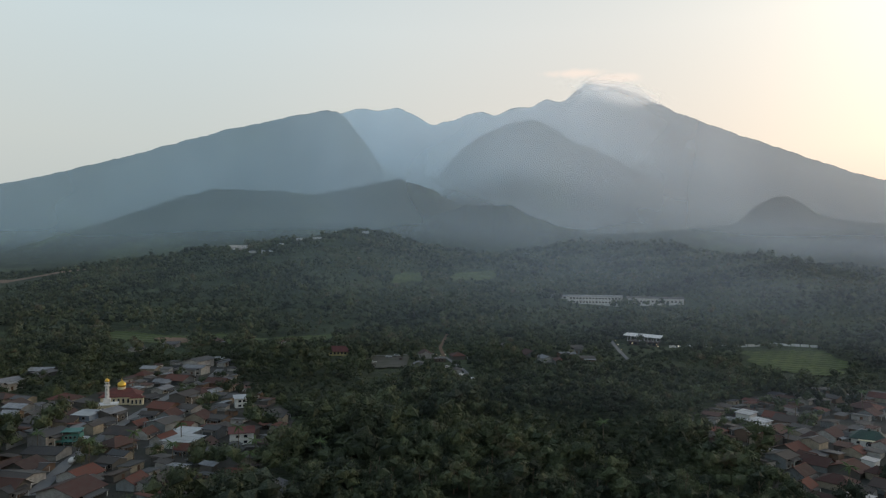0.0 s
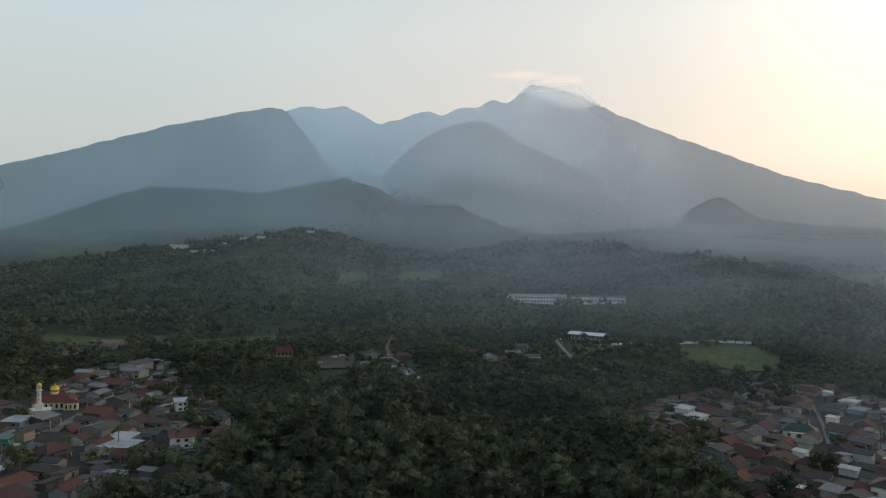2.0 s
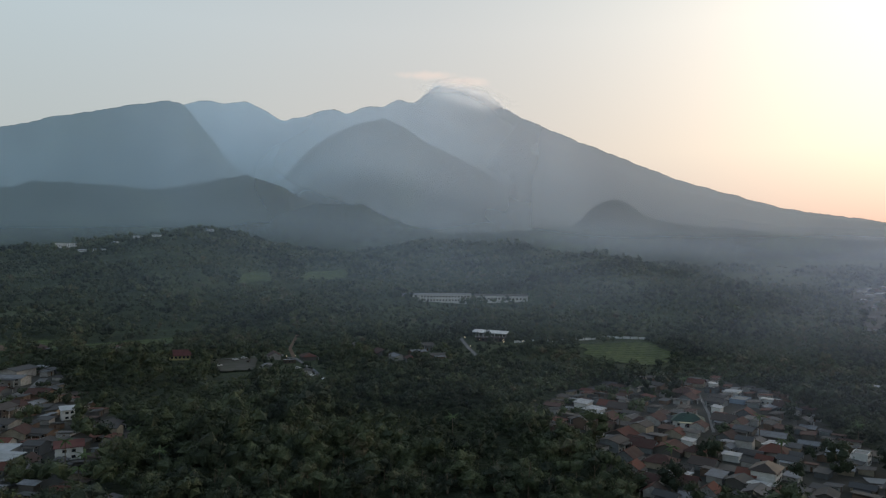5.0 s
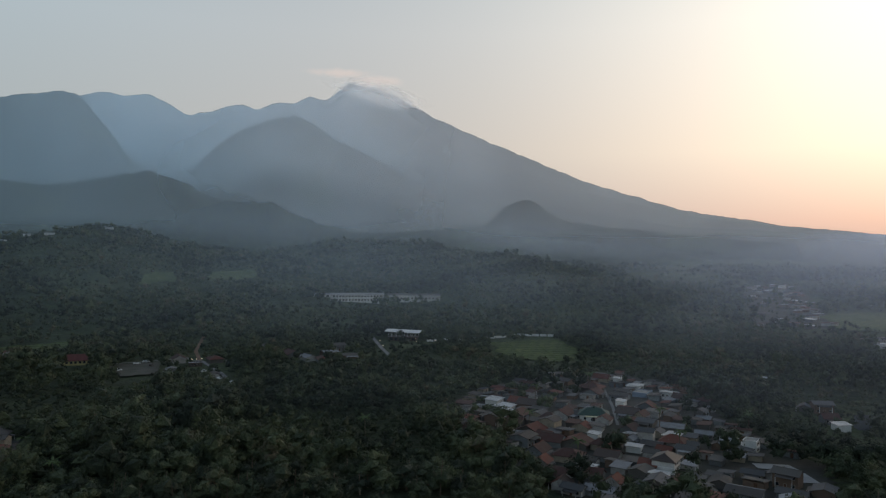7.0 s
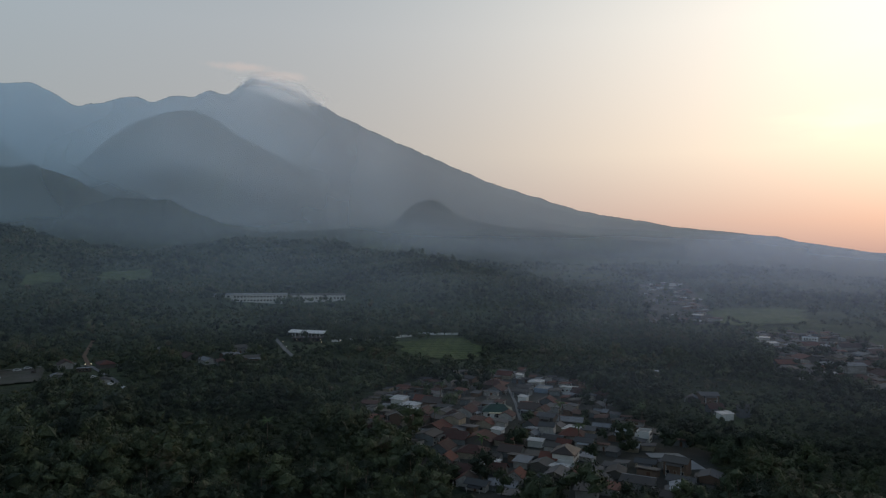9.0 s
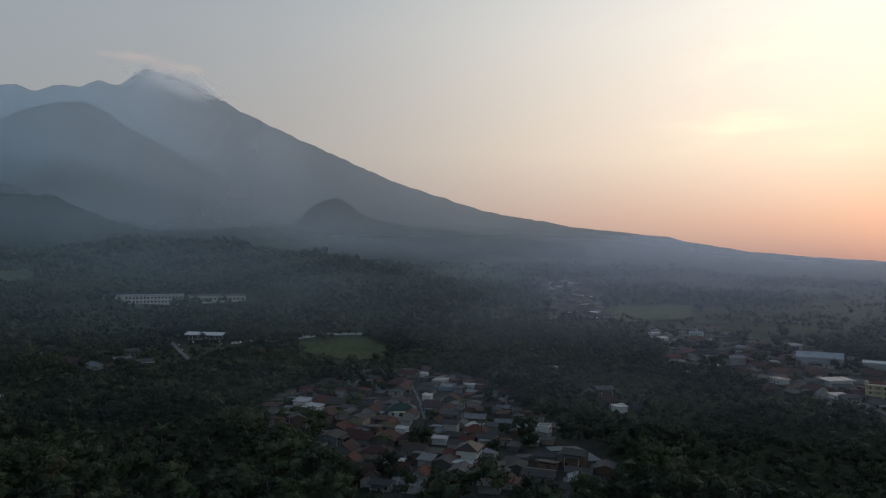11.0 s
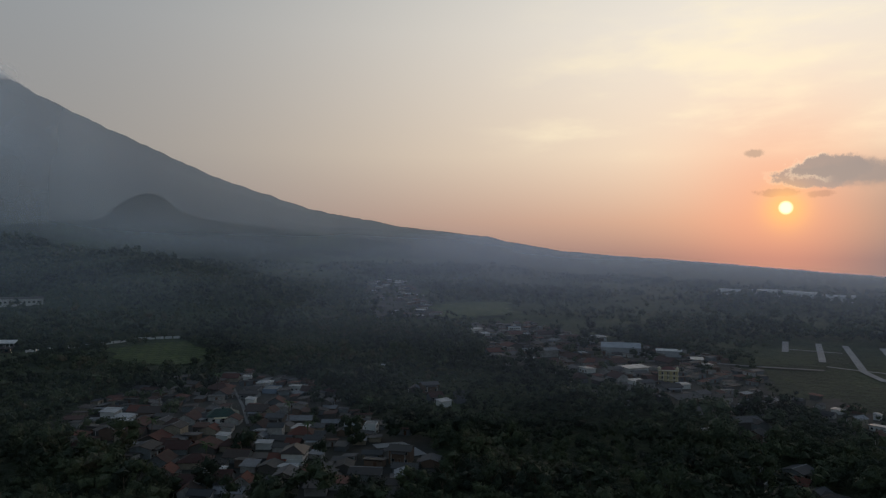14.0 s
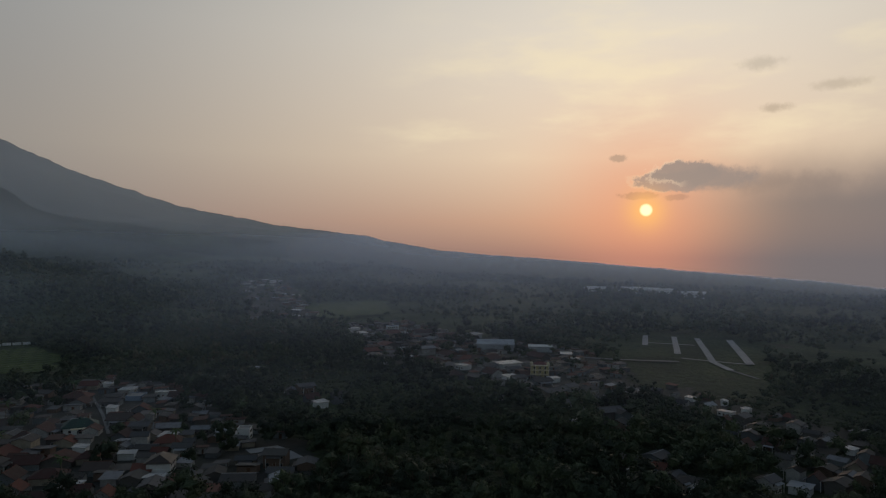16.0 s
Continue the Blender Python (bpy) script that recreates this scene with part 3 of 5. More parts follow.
LANES_WEST = [(4.4, [(-117, 205), (-124, 238), (-129, 273), (-132, 306), (-134, 343), (-135, 375), (-131, 406), (-135, 435)]),
         (3.0, [(142, 595), (132, 523), (127, 476)]), (2.4, [(-56, 495), (-17, 511), (3, 497), (14, 440), (20, 392)]),
         (2.6, [(8, 660), (4, 620), (-1, 550), (2, 500)]), (1.3, [(205, 330), (184, 288), (166, 256)]), (6.0, [(178, 192), (187, 188), (181, 172)]),
         ]
LANES_EAST = [
         (5.0, [(468, 191), (473, 156), (490, 118)]), (4.6, [(645, 160), (527, 128)]), (4.7, [(643, 140), (503, 99), (472, 82)]), (5.6, [(646, 114), (506, 76)]),
         (4.7, [(640, 184), (566, 163)]), (2.9, [(585, 170), (588, 148), (590, 130)]), (1.9, [(472, 82), (448, 63)]), (2.9, [(508, 121), (506, 98), (506, 76)]), (5.0, [(380, 118), (368, 108)])]


LANES = LANES_WEST + LANES_EAST


def inside(x, y, poly):
    x, y = np.asarray(x, float), np.asarray(y, float)
    hit = np.zeros(x.shape, bool)
    for (x1, y1), (x2, y2) in zip(poly, poly[1:] + poly[:1]):
        cross = (y1 > y) != (y2 > y)
        hit ^= cross & (x < (x2 - x1) * (y - y1) / (y2 - y1 + 1e-9) + x1)
    return hit


def near_line(x, y, line, reach):
    close = np.zeros(np.shape(x), bool)
    for (x1, y1), (x2, y2) in zip(line, line[1:]):
        dx, dy = x2 - x1, y2 - y1
        s = np.clip(((x - x1) * dx + (y - y1) * dy) / (dx * dx + dy * dy), 0, 1)
        close |= np.hypot(x - x1 - s * dx, y - y1 - s * dy) < reach
    return close


HOMES = []          # plan places of buildings: x, y, half width


def part(name, bm, mat, parent=None, label=""):
    """Links a bmesh as one mesh object under a thing or a part."""
    me = bpy.data.meshes.new(name)
    bm.to_mesh(me)
    bm.free()
    me.materials.append(mat)
    ob = new(name, me)
    ob.parent = parent
    if label:
        tagged(ob, label)
    return ob


def thing(name, label, category, group="", m=None):
    ob = tagged(new(name), label, category, group)
    ob.empty_display_size = 0.5
    if m is not None:
        ob.matrix_world = m
    return ob


def box(x0, x1, y0, y1, z0, z1, bm=None):
    bm = bm or bmesh.new()
    v = [bm.verts.new((x, y, z)) for z in (z0, z1) for y in (y0, y1) for x in (x0, x1)]
    for f in ((0, 2, 3, 1), (4, 5, 7, 6), (0, 1, 5, 4), (2, 6, 7, 3), (0, 4, 6, 2), (1, 3, 7, 5)):
        bm.faces.new([v[i] for i in f])
    return bm


def slab(points, thick, bm=None):
    """A flat plate: a ring of points, thickened downwards."""
    bm = bm or bmesh.new()
    a = [bm.verts.new(p) for p in points]
    b = [bm.verts.new((p[0], p[1], p[2] - thick)) for p in points]
    bm.faces.new(a)
    bm.faces.new(b[::-1])
    for i in range(len(a)):
        j = (i + 1) % len(a)
        bm.faces.new((a[j], a[i], b[i], b[j]))
    return bm


def turned(profile, sides=12, bm=None, x=0.0, y=0.0):
    """A body turned on an upright axis: rows of (radius, height)."""
    bm = bm or bmesh.new()
    rows = []
    for rad, z in profile:
        rows.append([bm.verts.new((x + rad * math.cos(2 * math.pi * k / sides), y + rad * math.sin(2 * math.pi * k / sides), z)) for k in range(sides)])
    for a, b in zip(rows, rows[1:]):
        for k in range(sides):
            bm.faces.new((a[k], a[(k + 1) % sides], b[(k + 1) % sides], b[k]))
    bm.faces.new(rows[0][::-1])
    bm.faces.new(rows[-1])
    return bm


def ground_at(x, y):
    return float(ground_height(x, y))


# ---- fields, bare earth and lanes, laid on the land ----
def draped(name, poly, mat, lift, step, label, category):
    xs, ys = [p[0] for p in poly], [p[1] for p in poly]
    gx, gy = np.meshgrid(np.arange(min(xs), max(xs) + step, step), np.arange(min(ys), max(ys) + step, step))
    wob = 4 * rough(gx / 25, gy / 25, 2, 31)
    keep = inside(gx[:-1, :-1] + step / 2 + wob[:-1, :-1] * 3, gy[:-1, :-1] + step / 2 - wob[:-1, :-1] * 3, poly)
    n = gx.shape[1]
    i, j = np.nonzero(keep)
    faces = np.stack([i * n + j, i * n + j + 1, (i + 1) * n + j + 1, (i + 1) * n + j], -1)
    if not len(faces):
        return None
    used, flat = np.unique(faces, return_inverse=True)
    x, y = gx.ravel()[used], gy.ravel()[used]
    # low banks between the beds
    bank = 0.45 * (np.abs(((x * 0.35 + y) / 11.0) % 1 - 0.5) < 0.09) + 0.3 * (np.abs(((x - 0.3 * y) / 23.0) % 1 - 0.5) < 0.05)
    z = ground_height(x, y) + lift + (bank if mat is M_FIELD else 0)
    ob = sheet(name, np.stack([x, y, z], -1), flat.reshape(-1, 4), mat)
    return tagged(ob, label, category, kind="structure")


for poly in FIELDS:
    big = max(math.hypot(*p) for p in poly) > 900
    draped("field", poly, M_FIELD, 1.2 if big else 0.5, 4.0 if big else 1.5, "green terraced vegetable field with low earth banks", "field")
for poly in VILLAGES:
    draped("village_ground", poly, M_YARD, 0.3, 4.0, "trodden grey-brown earth and paving between houses", "ground")
for poly in BARE:
    draped("bare_ground", poly, M_GRAVEL if poly is BARE[2] else M_DIRT, 1.0, 3.0, "grey gravel car park among trees" if poly is BARE[2] else "bare reddish earth clearing among trees", "ground")
for wide, line in LANES:
    pts = []
    for (x1, y1), (x2, y2) in zip(line, line[1:]):
        k = max(2, int(math.hypot(x2 - x1, y2 - y1) / 4))
        pts += [(x1 + (x2 - x1) * i / k, y1 + (y2 - y1) * i / k) for i in range(k)]
    pts.append(line[-1])
    p = np.array(pts)
    d = np.gradient(p, axis=0)
    side = np.stack([d[:, 1], -d[:, 0]], -1) / np.hypot(d[:, 0], d[:, 1])[:, None] * wide / 2
    a, b = p - side, p + side
    xy = np.concatenate([a, b])
    z = np.tile(np.maximum(ground_height(*a.T), ground_height(*b.T)), 2) + 0.6
    n = len(p)
    k = np.arange(n - 1)
    road = sheet("road", np.column_stack([xy, z]), np.stack([k, k + n, k + n + 1, k + 1], -1), M_DIRT if wide == 2.6 else M_PALE if wide in (2.9, 4.6, 4.7, 5.6, 6.0) else M_ROAD)
    tagged(road, "narrow pale grey concrete village lane", "road", kind="structure")

# ---- trees ----
OCTA = np.array([(1, 0, 0), (-1, 0, 0), (0, 1, 0), (0, -1, 0), (0, 0, 1), (0, 0, -1)], float)
OCTA_F = np.array([(0, 2, 4), (2, 1, 4), (1, 3, 4), (3, 0, 4), (2, 0, 5), (1, 2, 5), (3, 1, 5), (0, 3, 5)])
rng = np.random.default_rng(7)


def clumps(lobes, leaves, leaf, tall=1.0, core=0.7):
    """A crown about 1 m in radius: uneven lobes of foliage with loose sprays of leaves that break the outline."""
    verts, faces, n = [], [], 0
    centres = []
    for k in range(lobes):
        a, d = rng.uniform(0, 6.28), (rng.uniform(0.3, 0.75) if k else 0.0)
        c = np.array([d * math.cos(a), d * math.sin(a), tall * rng.uniform(0.35, 1.1) - 0.25 * d])
        s = rng.uniform(0.36, 0.62) if lobes > 1 else 0.9
        centres.append((c, s))
        spin = Matrix.Rotation(rng.uniform(0, 6.28), 3, Vector(rng.normal(size=3)).normalized())
        body = (OCTA @ np.array(spin).T) * rng.uniform(0.65, 1.35, (6, 1)) * s * core * np.array((1, 1, 0.8)) + c
        verts.append(body)
        faces.append(OCTA_F + n)
        n += 6
    for k in range(leaves):
        c, s = centres[rng.integers(len(centres))] if centres else (np.array((0, 0, 0.55)), 0.8)
        d = rng.normal(size=3)
        d[2] = abs(d[2]) * 0.9 - 0.25
        d /= np.linalg.norm(d)
        p = c + d * s * rng.uniform(0.55, 1.12) * np.array((1, 1, 0.85))
        u = rng.normal(size=3)
        u -= d * (u @ d) * 0.7
        u /= np.linalg.norm(u)
        w = np.cross(d, u) + rng.normal(size=3) * 0.3
        size = leaf * rng.uniform(0.6, 1.3)
        verts.append(np.array([p - u * size, p + u * size * 0.8 + w * size * 0.3, p + w * size]))
        faces.append(np.array([[0, 1, 2]]) + n)
        n += 3
    return np.concatenate(verts), np.concatenate(faces)


def scatter(r0, r1, gap):
    """Places on a jittered grid between two distances, leaving out clearings."""
    g = np.arange(-r1, r1, gap)
    x, y = np.meshgrid(g, g)
    x, y = x.ravel() + rng.uniform(-0.48, 0.48, x.size) * gap, y.ravel() + rng.uniform(-0.48, 0.48, y.size) * gap
    r, b = np.hypot(x, y), np.degrees(np.arctan2(x, y))
    ok = (r >= r0) & (r < r1) & (b > -42) & (b < 99)
    x, y, r = x[ok], y[ok], r[ok]
    b = np.degrees(np.arctan2(x, y))
    wild = rough(x / 120, y / 120, 3, 41) + 0.6 * rough(x / 38, y / 38, 2, 43)
    # gardens and orchards on the hill, deep woods on the rise, and beyond it an open plain with belts of trees
    garden = np.clip((r - 420) / 200, 0, 1) * np.clip((rough(x / 95, y / 60, 3, 45) - 0.04) * 9, 0.04, 0.88) * np.clip((16 - b) / 10, 0, 1)
    garden = np.maximum(garden, np.clip(wild * 2.2, 0, 0.5) * np.clip((r - 420) / 300, 0, 1))
    edge = np.interp(b, (10, 22, 29, 35, 41, 47, 55, 70, 99), (2600, 1500, 1230, 980, 850, 700, 640, 480, 400))
    belts = rough(b / 9.0, np.log(r) * 8.0, 3, 61) + 0.5 * rough(x / 60, y / 60, 2, 63)
    plain = np.clip((r - edge) / 60, 0, 1) * np.clip(0.36 - belts * 6.5, 0.03, 0.93)
    keep = rng.uniform(size=x.size) > np.maximum(garden, plain) + 0.03
    for poly in FIELDS + BARE + PLOTS[:1]:
        keep &= ~(inside(x, y, poly) & (rng.uniform(size=x.size) > 0.1))
    keep &= ~((np.degrees(np.arctan2(x, y)) < -18.5) & (np.hypot(x, y) < 238) & (rng.uniform(size=x.size) > 0.12))
    for poly in PLOTS[1:]:
        keep &= ~(inside(x, y, poly) & (rng.uniform(size=x.size) > 0.35))
    # low ground in front of the car park and the terraces stays open
    for poly, reach in ((BARE[2], 42), (FIELDS[0], 36), (PLOTS[0], 30), (BARE[0], 230), (FIELDS[1], 45), (FIELDS[2], 45), (FIELDS[6], 45), (FIELDS[3], 45), (FIELDS[4], 40), (FIELDS[5], 45)):
        for step in (reach * 0.33, reach * 0.66, reach):
            keep &= ~inside(x * (1 + step / np.hypot(x, y)), y * (1 + step / np.hypot(x, y)), poly)
    for poly, green in zip(VILLAGES, (0.6, 0.4, 0.3, 0.95, 0.25)):
        keep &= ~(inside(x, y, poly) & (rng.uniform(size=x.size) > green))
    for wide, line in LANES:
        keep &= ~near_line(x, y, line, wide / 2 + 2.5)
    if HOMES:
        for hx, hy, hw, gap in HOMES:
            keep &= np.hypot(x - hx, y - hy) > hw + 2.0
            # keep the open side of each building clear of tall crowns
            d = np.hypot(hx, hy)
            ux, uy = hx / d, hy / d
            along, across = (hx - x) * ux + (hy - y) * uy, (hx - x) * uy - (hy - y) * ux
            keep &= ~((along > 0) & (along < gap) & (np.abs(across) < hw))
    return x[keep], y[keep]


def forest(name, x, y, kinds, size, label, sink=0.25):
    """Many trees as one mesh."""
    pick = rng.integers(len(kinds), size=x.size)
    z = ground_height(x, y)
    vs, fs, n = [], [], 0
    for k, (v, f) in enumerate(kinds):
        m = pick == k
        c = m.sum()
        if not c:
            continue
        a, s = rng.uniform(0, 6.28, c), rng.uniform(*size, c)
        s *= np.where(rng.uniform(size=c) < 0.1, 1.6, 1.0) * (1 + 1.7 * rough(x[m] / 60, y[m] / 60, 2, 51))
        s = np.minimum(s, size[1] * 1.5)
        h = s * rng.uniform(0.8, 1.35, c)
        lift = s * rng.uniform(0.3, 1.0, c)
        px = v[None, :, 0] * np.cos(a)[:, None] - v[None, :, 1] * np.sin(a)[:, None]
        py = v[None, :, 0] * np.sin(a)[:, None] + v[None, :, 1] * np.cos(a)[:, None]
        pz = v[None, :, 2] * h[:, None] + (z[m] + lift - sink * s)[:, None]
        pts = np.stack([px * s[:, None] + x[m][:, None], py * s[:, None] + y[m][:, None], pz], -1)
        vs.append(pts.reshape(-1, 3))
        fs.append((f[None] + (np.arange(c) * len(v))[:, None, None] + n).reshape(-1, 3))
        n += c * len(v)
    ob = sheet(name, np.concatenate(vs), np.concatenate(fs), M_LEAF)
    return tagged(ob, label, "trees", kind="stuff")


def tree_model(tall):
    """A broad-leaved tree with a tapered trunk, limbs and an uneven crown."""
    tree = thing("tree", "broad-leaved tree with a dense dark green crown", "tree", "trees of the near wood")
    bm = turned([(0.32, -0.5), (0.24, tall * 0.3), (0.16, tall * 0.6), (0.07, tall * 0.85)], 7)
    part("trunk", bm, M_BARK, tree)
    for k in range(2):
        a = k * 3.0 + rng.uniform(0, 0.6)
        bm = turned([(0.11, 0), (0.05, tall * 0.42)], 5)
        bmesh.ops.transform(bm, matrix=pose(0, 0, tall * 0.38, 0, 42, math.degrees(a)), verts=bm.verts)
        part("limb", bm, M_BARK, tree)
    v, f = clumps(9, 900, 0.075, 1.0, 0.75)
    v = v * np.array((tall * 0.45, tall * 0.45, tall * 0.52)) + np.array((0, 0, tall * 0.16))
    me = bpy.data.meshes.new("crown")
    me.from_pydata(v.tolist(), [], f.tolist())
    me.materials.append(M_CROWN)
    crown = new("crown", me)
    crown.parent = tree
    return tree


def palm_model(tall):
    palm = thing("palm_tree", "tall slender palm with drooping pale green fronds", "palm", "palms by the houses")
    bm = turned([(0.2, -0.3), (0.15, tall * 0.5), (0.11, tall)], 7)
    part("trunk", bm, M_BARK, palm)
    bm = bmesh.new()
    for k in range(13):
        a, droop = k * 2.399, rng.uniform(0.2, 1.1)
        prev = None
        for s in np.linspace(0, 1, 6):
            d = s * 2.9
            z = tall + 1.1 * s * (1.2 - droop) * 1.6 - 2.1 * droop * s * s
            wide = 0.42 * math.sin(math.pi * min(0.98, s * 0.9 + 0.1))
            c, n = Vector((d * math.cos(a), d * math.sin(a), z)), Vector((-math.sin(a), math.cos(a), 0)) * wide
            row = [bm.verts.new(c - n - Vector((0, 0, wide * 0.5))), bm.verts.new(c), bm.verts.new(c + n - Vector((0, 0, wide * 0.5)))]
            if prev:
                bm.faces.new((prev[0], row[0], row[1], prev[1]))
                bm.faces.new((prev[1], row[1], row[2], prev[2]))
            prev = row
    part("fronds", bm, M_PALM, palm)
    return palm


def plant_trees():
    kinds = [clumps(5, 330, 0.1, 1.0, 0.75) for _ in range(5)] + [clumps(5, 330, 0.1, 1.5, 0.75) for _ in range(3)] + [clumps(6, 320, 0.1, 0.8, 0.75) for _ in range(3)] + [clumps(3, 220, 0.1, 2.3, 0.75)]
    models = [tree_model(t) for t in (8.0, 9.5, 11.0, 8.8)]
    x, y = scatter(185, 640, 6.2)
    order = np.argsort(np.hypot(x, y))
    x, y = x[order], y[order]
    r = np.hypot(x, y)
    first = int(np.searchsorted(r, 205))
    one = np.arange(first, min(first + 200, len(x)))
    for k, (tx, ty) in enumerate(zip(x[one], y[one])):
        place_at = pose(tx, ty, ground_at(tx, ty), rng.uniform(-3, 3), rng.uniform(-3, 3), rng.uniform(0, 360))
        made = models[k % 4] if k < 4 else copy_thing(models[k % 4], place_at)
        made.matrix_world = place_at
        made.scale = (rng.uniform(0.75, 1.2),) * 2 + (rng.uniform(0.7, 1.15),)
    rest = np.ones(len(x), bool)
    rest[one] = False
    close = rest & (r < 340)
    forest("near_wood", x[close], y[close], kinds, (2.7, 4.9), "dense dark green broad-leaved woodland below the camera")
    kinds = [clumps(3, 95, 0.16, 1.0, 0.78) for _ in range(6)] + [clumps(3, 95, 0.16, 1.6, 0.78) for _ in range(3)] + [clumps(4, 95, 0.15, 0.8, 0.78) for _ in range(2)]
    behind = rest & (r >= 340)
    forest("valley_wood", x[behind], y[behind], kinds, (2.7, 4.9), "broad-leaved woodland and gardens between the villages")
    kinds = [clumps(2, 20, 0.27, 1.0, 0.85) for _ in range(7)] + [clumps(2, 20, 0.25, 1.6, 0.85) for _ in range(3)]
    x, y = scatter(640, 1300, 8.2)
    forest("middle_wood", x, y, kinds, (2.9, 5.6), "scattered dark trees and orchards on the slope")
    kinds = [clumps(1, 9, 0.36, 1.0, 0.85) for _ in range(9)]
    x, y = scatter(1300, 1950, 9.8)
    forest("far_wood", x, y, kinds, (2.8, 5.0), "far dark woodland fading into mist")
    palms = [palm_model(t) for t in (8.0, 10.5)]
    spots = [(-95, 262), (-103, 240), (-88, 235), (-70, 248), (-62, 240), (-112, 228), (-140, 248), (-150, 275), (-60, 225), (-52, 262), (-40, 240),
             (118, 205), (165, 215), (175, 240), (128, 262), (150, 300), (210, 230), (190, 320), (98, 240), (60, 260), (20, 250)]
    for k, (px, py) in enumerate(spots):
        m = pose(px, py, ground_at(px, py), 0, rng.uniform(-4, 4), rng.uniform(0, 360))
        made = palms[k] if k < 2 else copy_thing(palms[k % 2], m)
        made.matrix_world = m

# ---- village houses ----
def opening(name, x, z, wide, high, parent, flip, face, mat_frame, mat_fill, fill):
    """A window or a door on a front (flip 1) or back (flip -1) wall: a frame and what fills it."""
    y0, y1 = sorted((face, face + flip * 0.08))
    w, h, t = wide / 2, high / 2, 0.09
    bm = box(x - w - t, x - w, y0, y1, z - h - t, z + h + t)
    box(x + w, x + w + t, y0, y1, z - h - t, z + h + t, bm)
    box(x - w, x + w, y0, y1, z + h, z + h + t, bm)
    box(x - w, x + w, y0, y1, z - h - t, z - h, bm)
    frame_part = part(name, bm, mat_frame, parent)
    y0, y1 = sorted((face + flip * 0.004, face + flip * 0.04))
    part(fill, box(x - w, x + w, y0, y1, z - h, z + h), mat_fill, frame_part)
    return frame_part


def hip(w, d, z, rise, over=0.8, ridge=0.45, thick=0.16):
    """The four plates of a hipped roof, as one list of rings."""
    a, b, r = w / 2 + over, d / 2 + over, w * ridge / 2
    return [[(-a, -b, z), (a, -b, z), (r, 0, z + rise), (-r, 0, z + rise)], [(a, b, z), (-a, b, z), (-r, 0, z + rise), (r, 0, z + rise)],
            [(a, -b, z), (a, b, z), (r, 0, z + rise)], [(-a, b, z), (-a, -b, z), (-r, 0, z + rise)]]


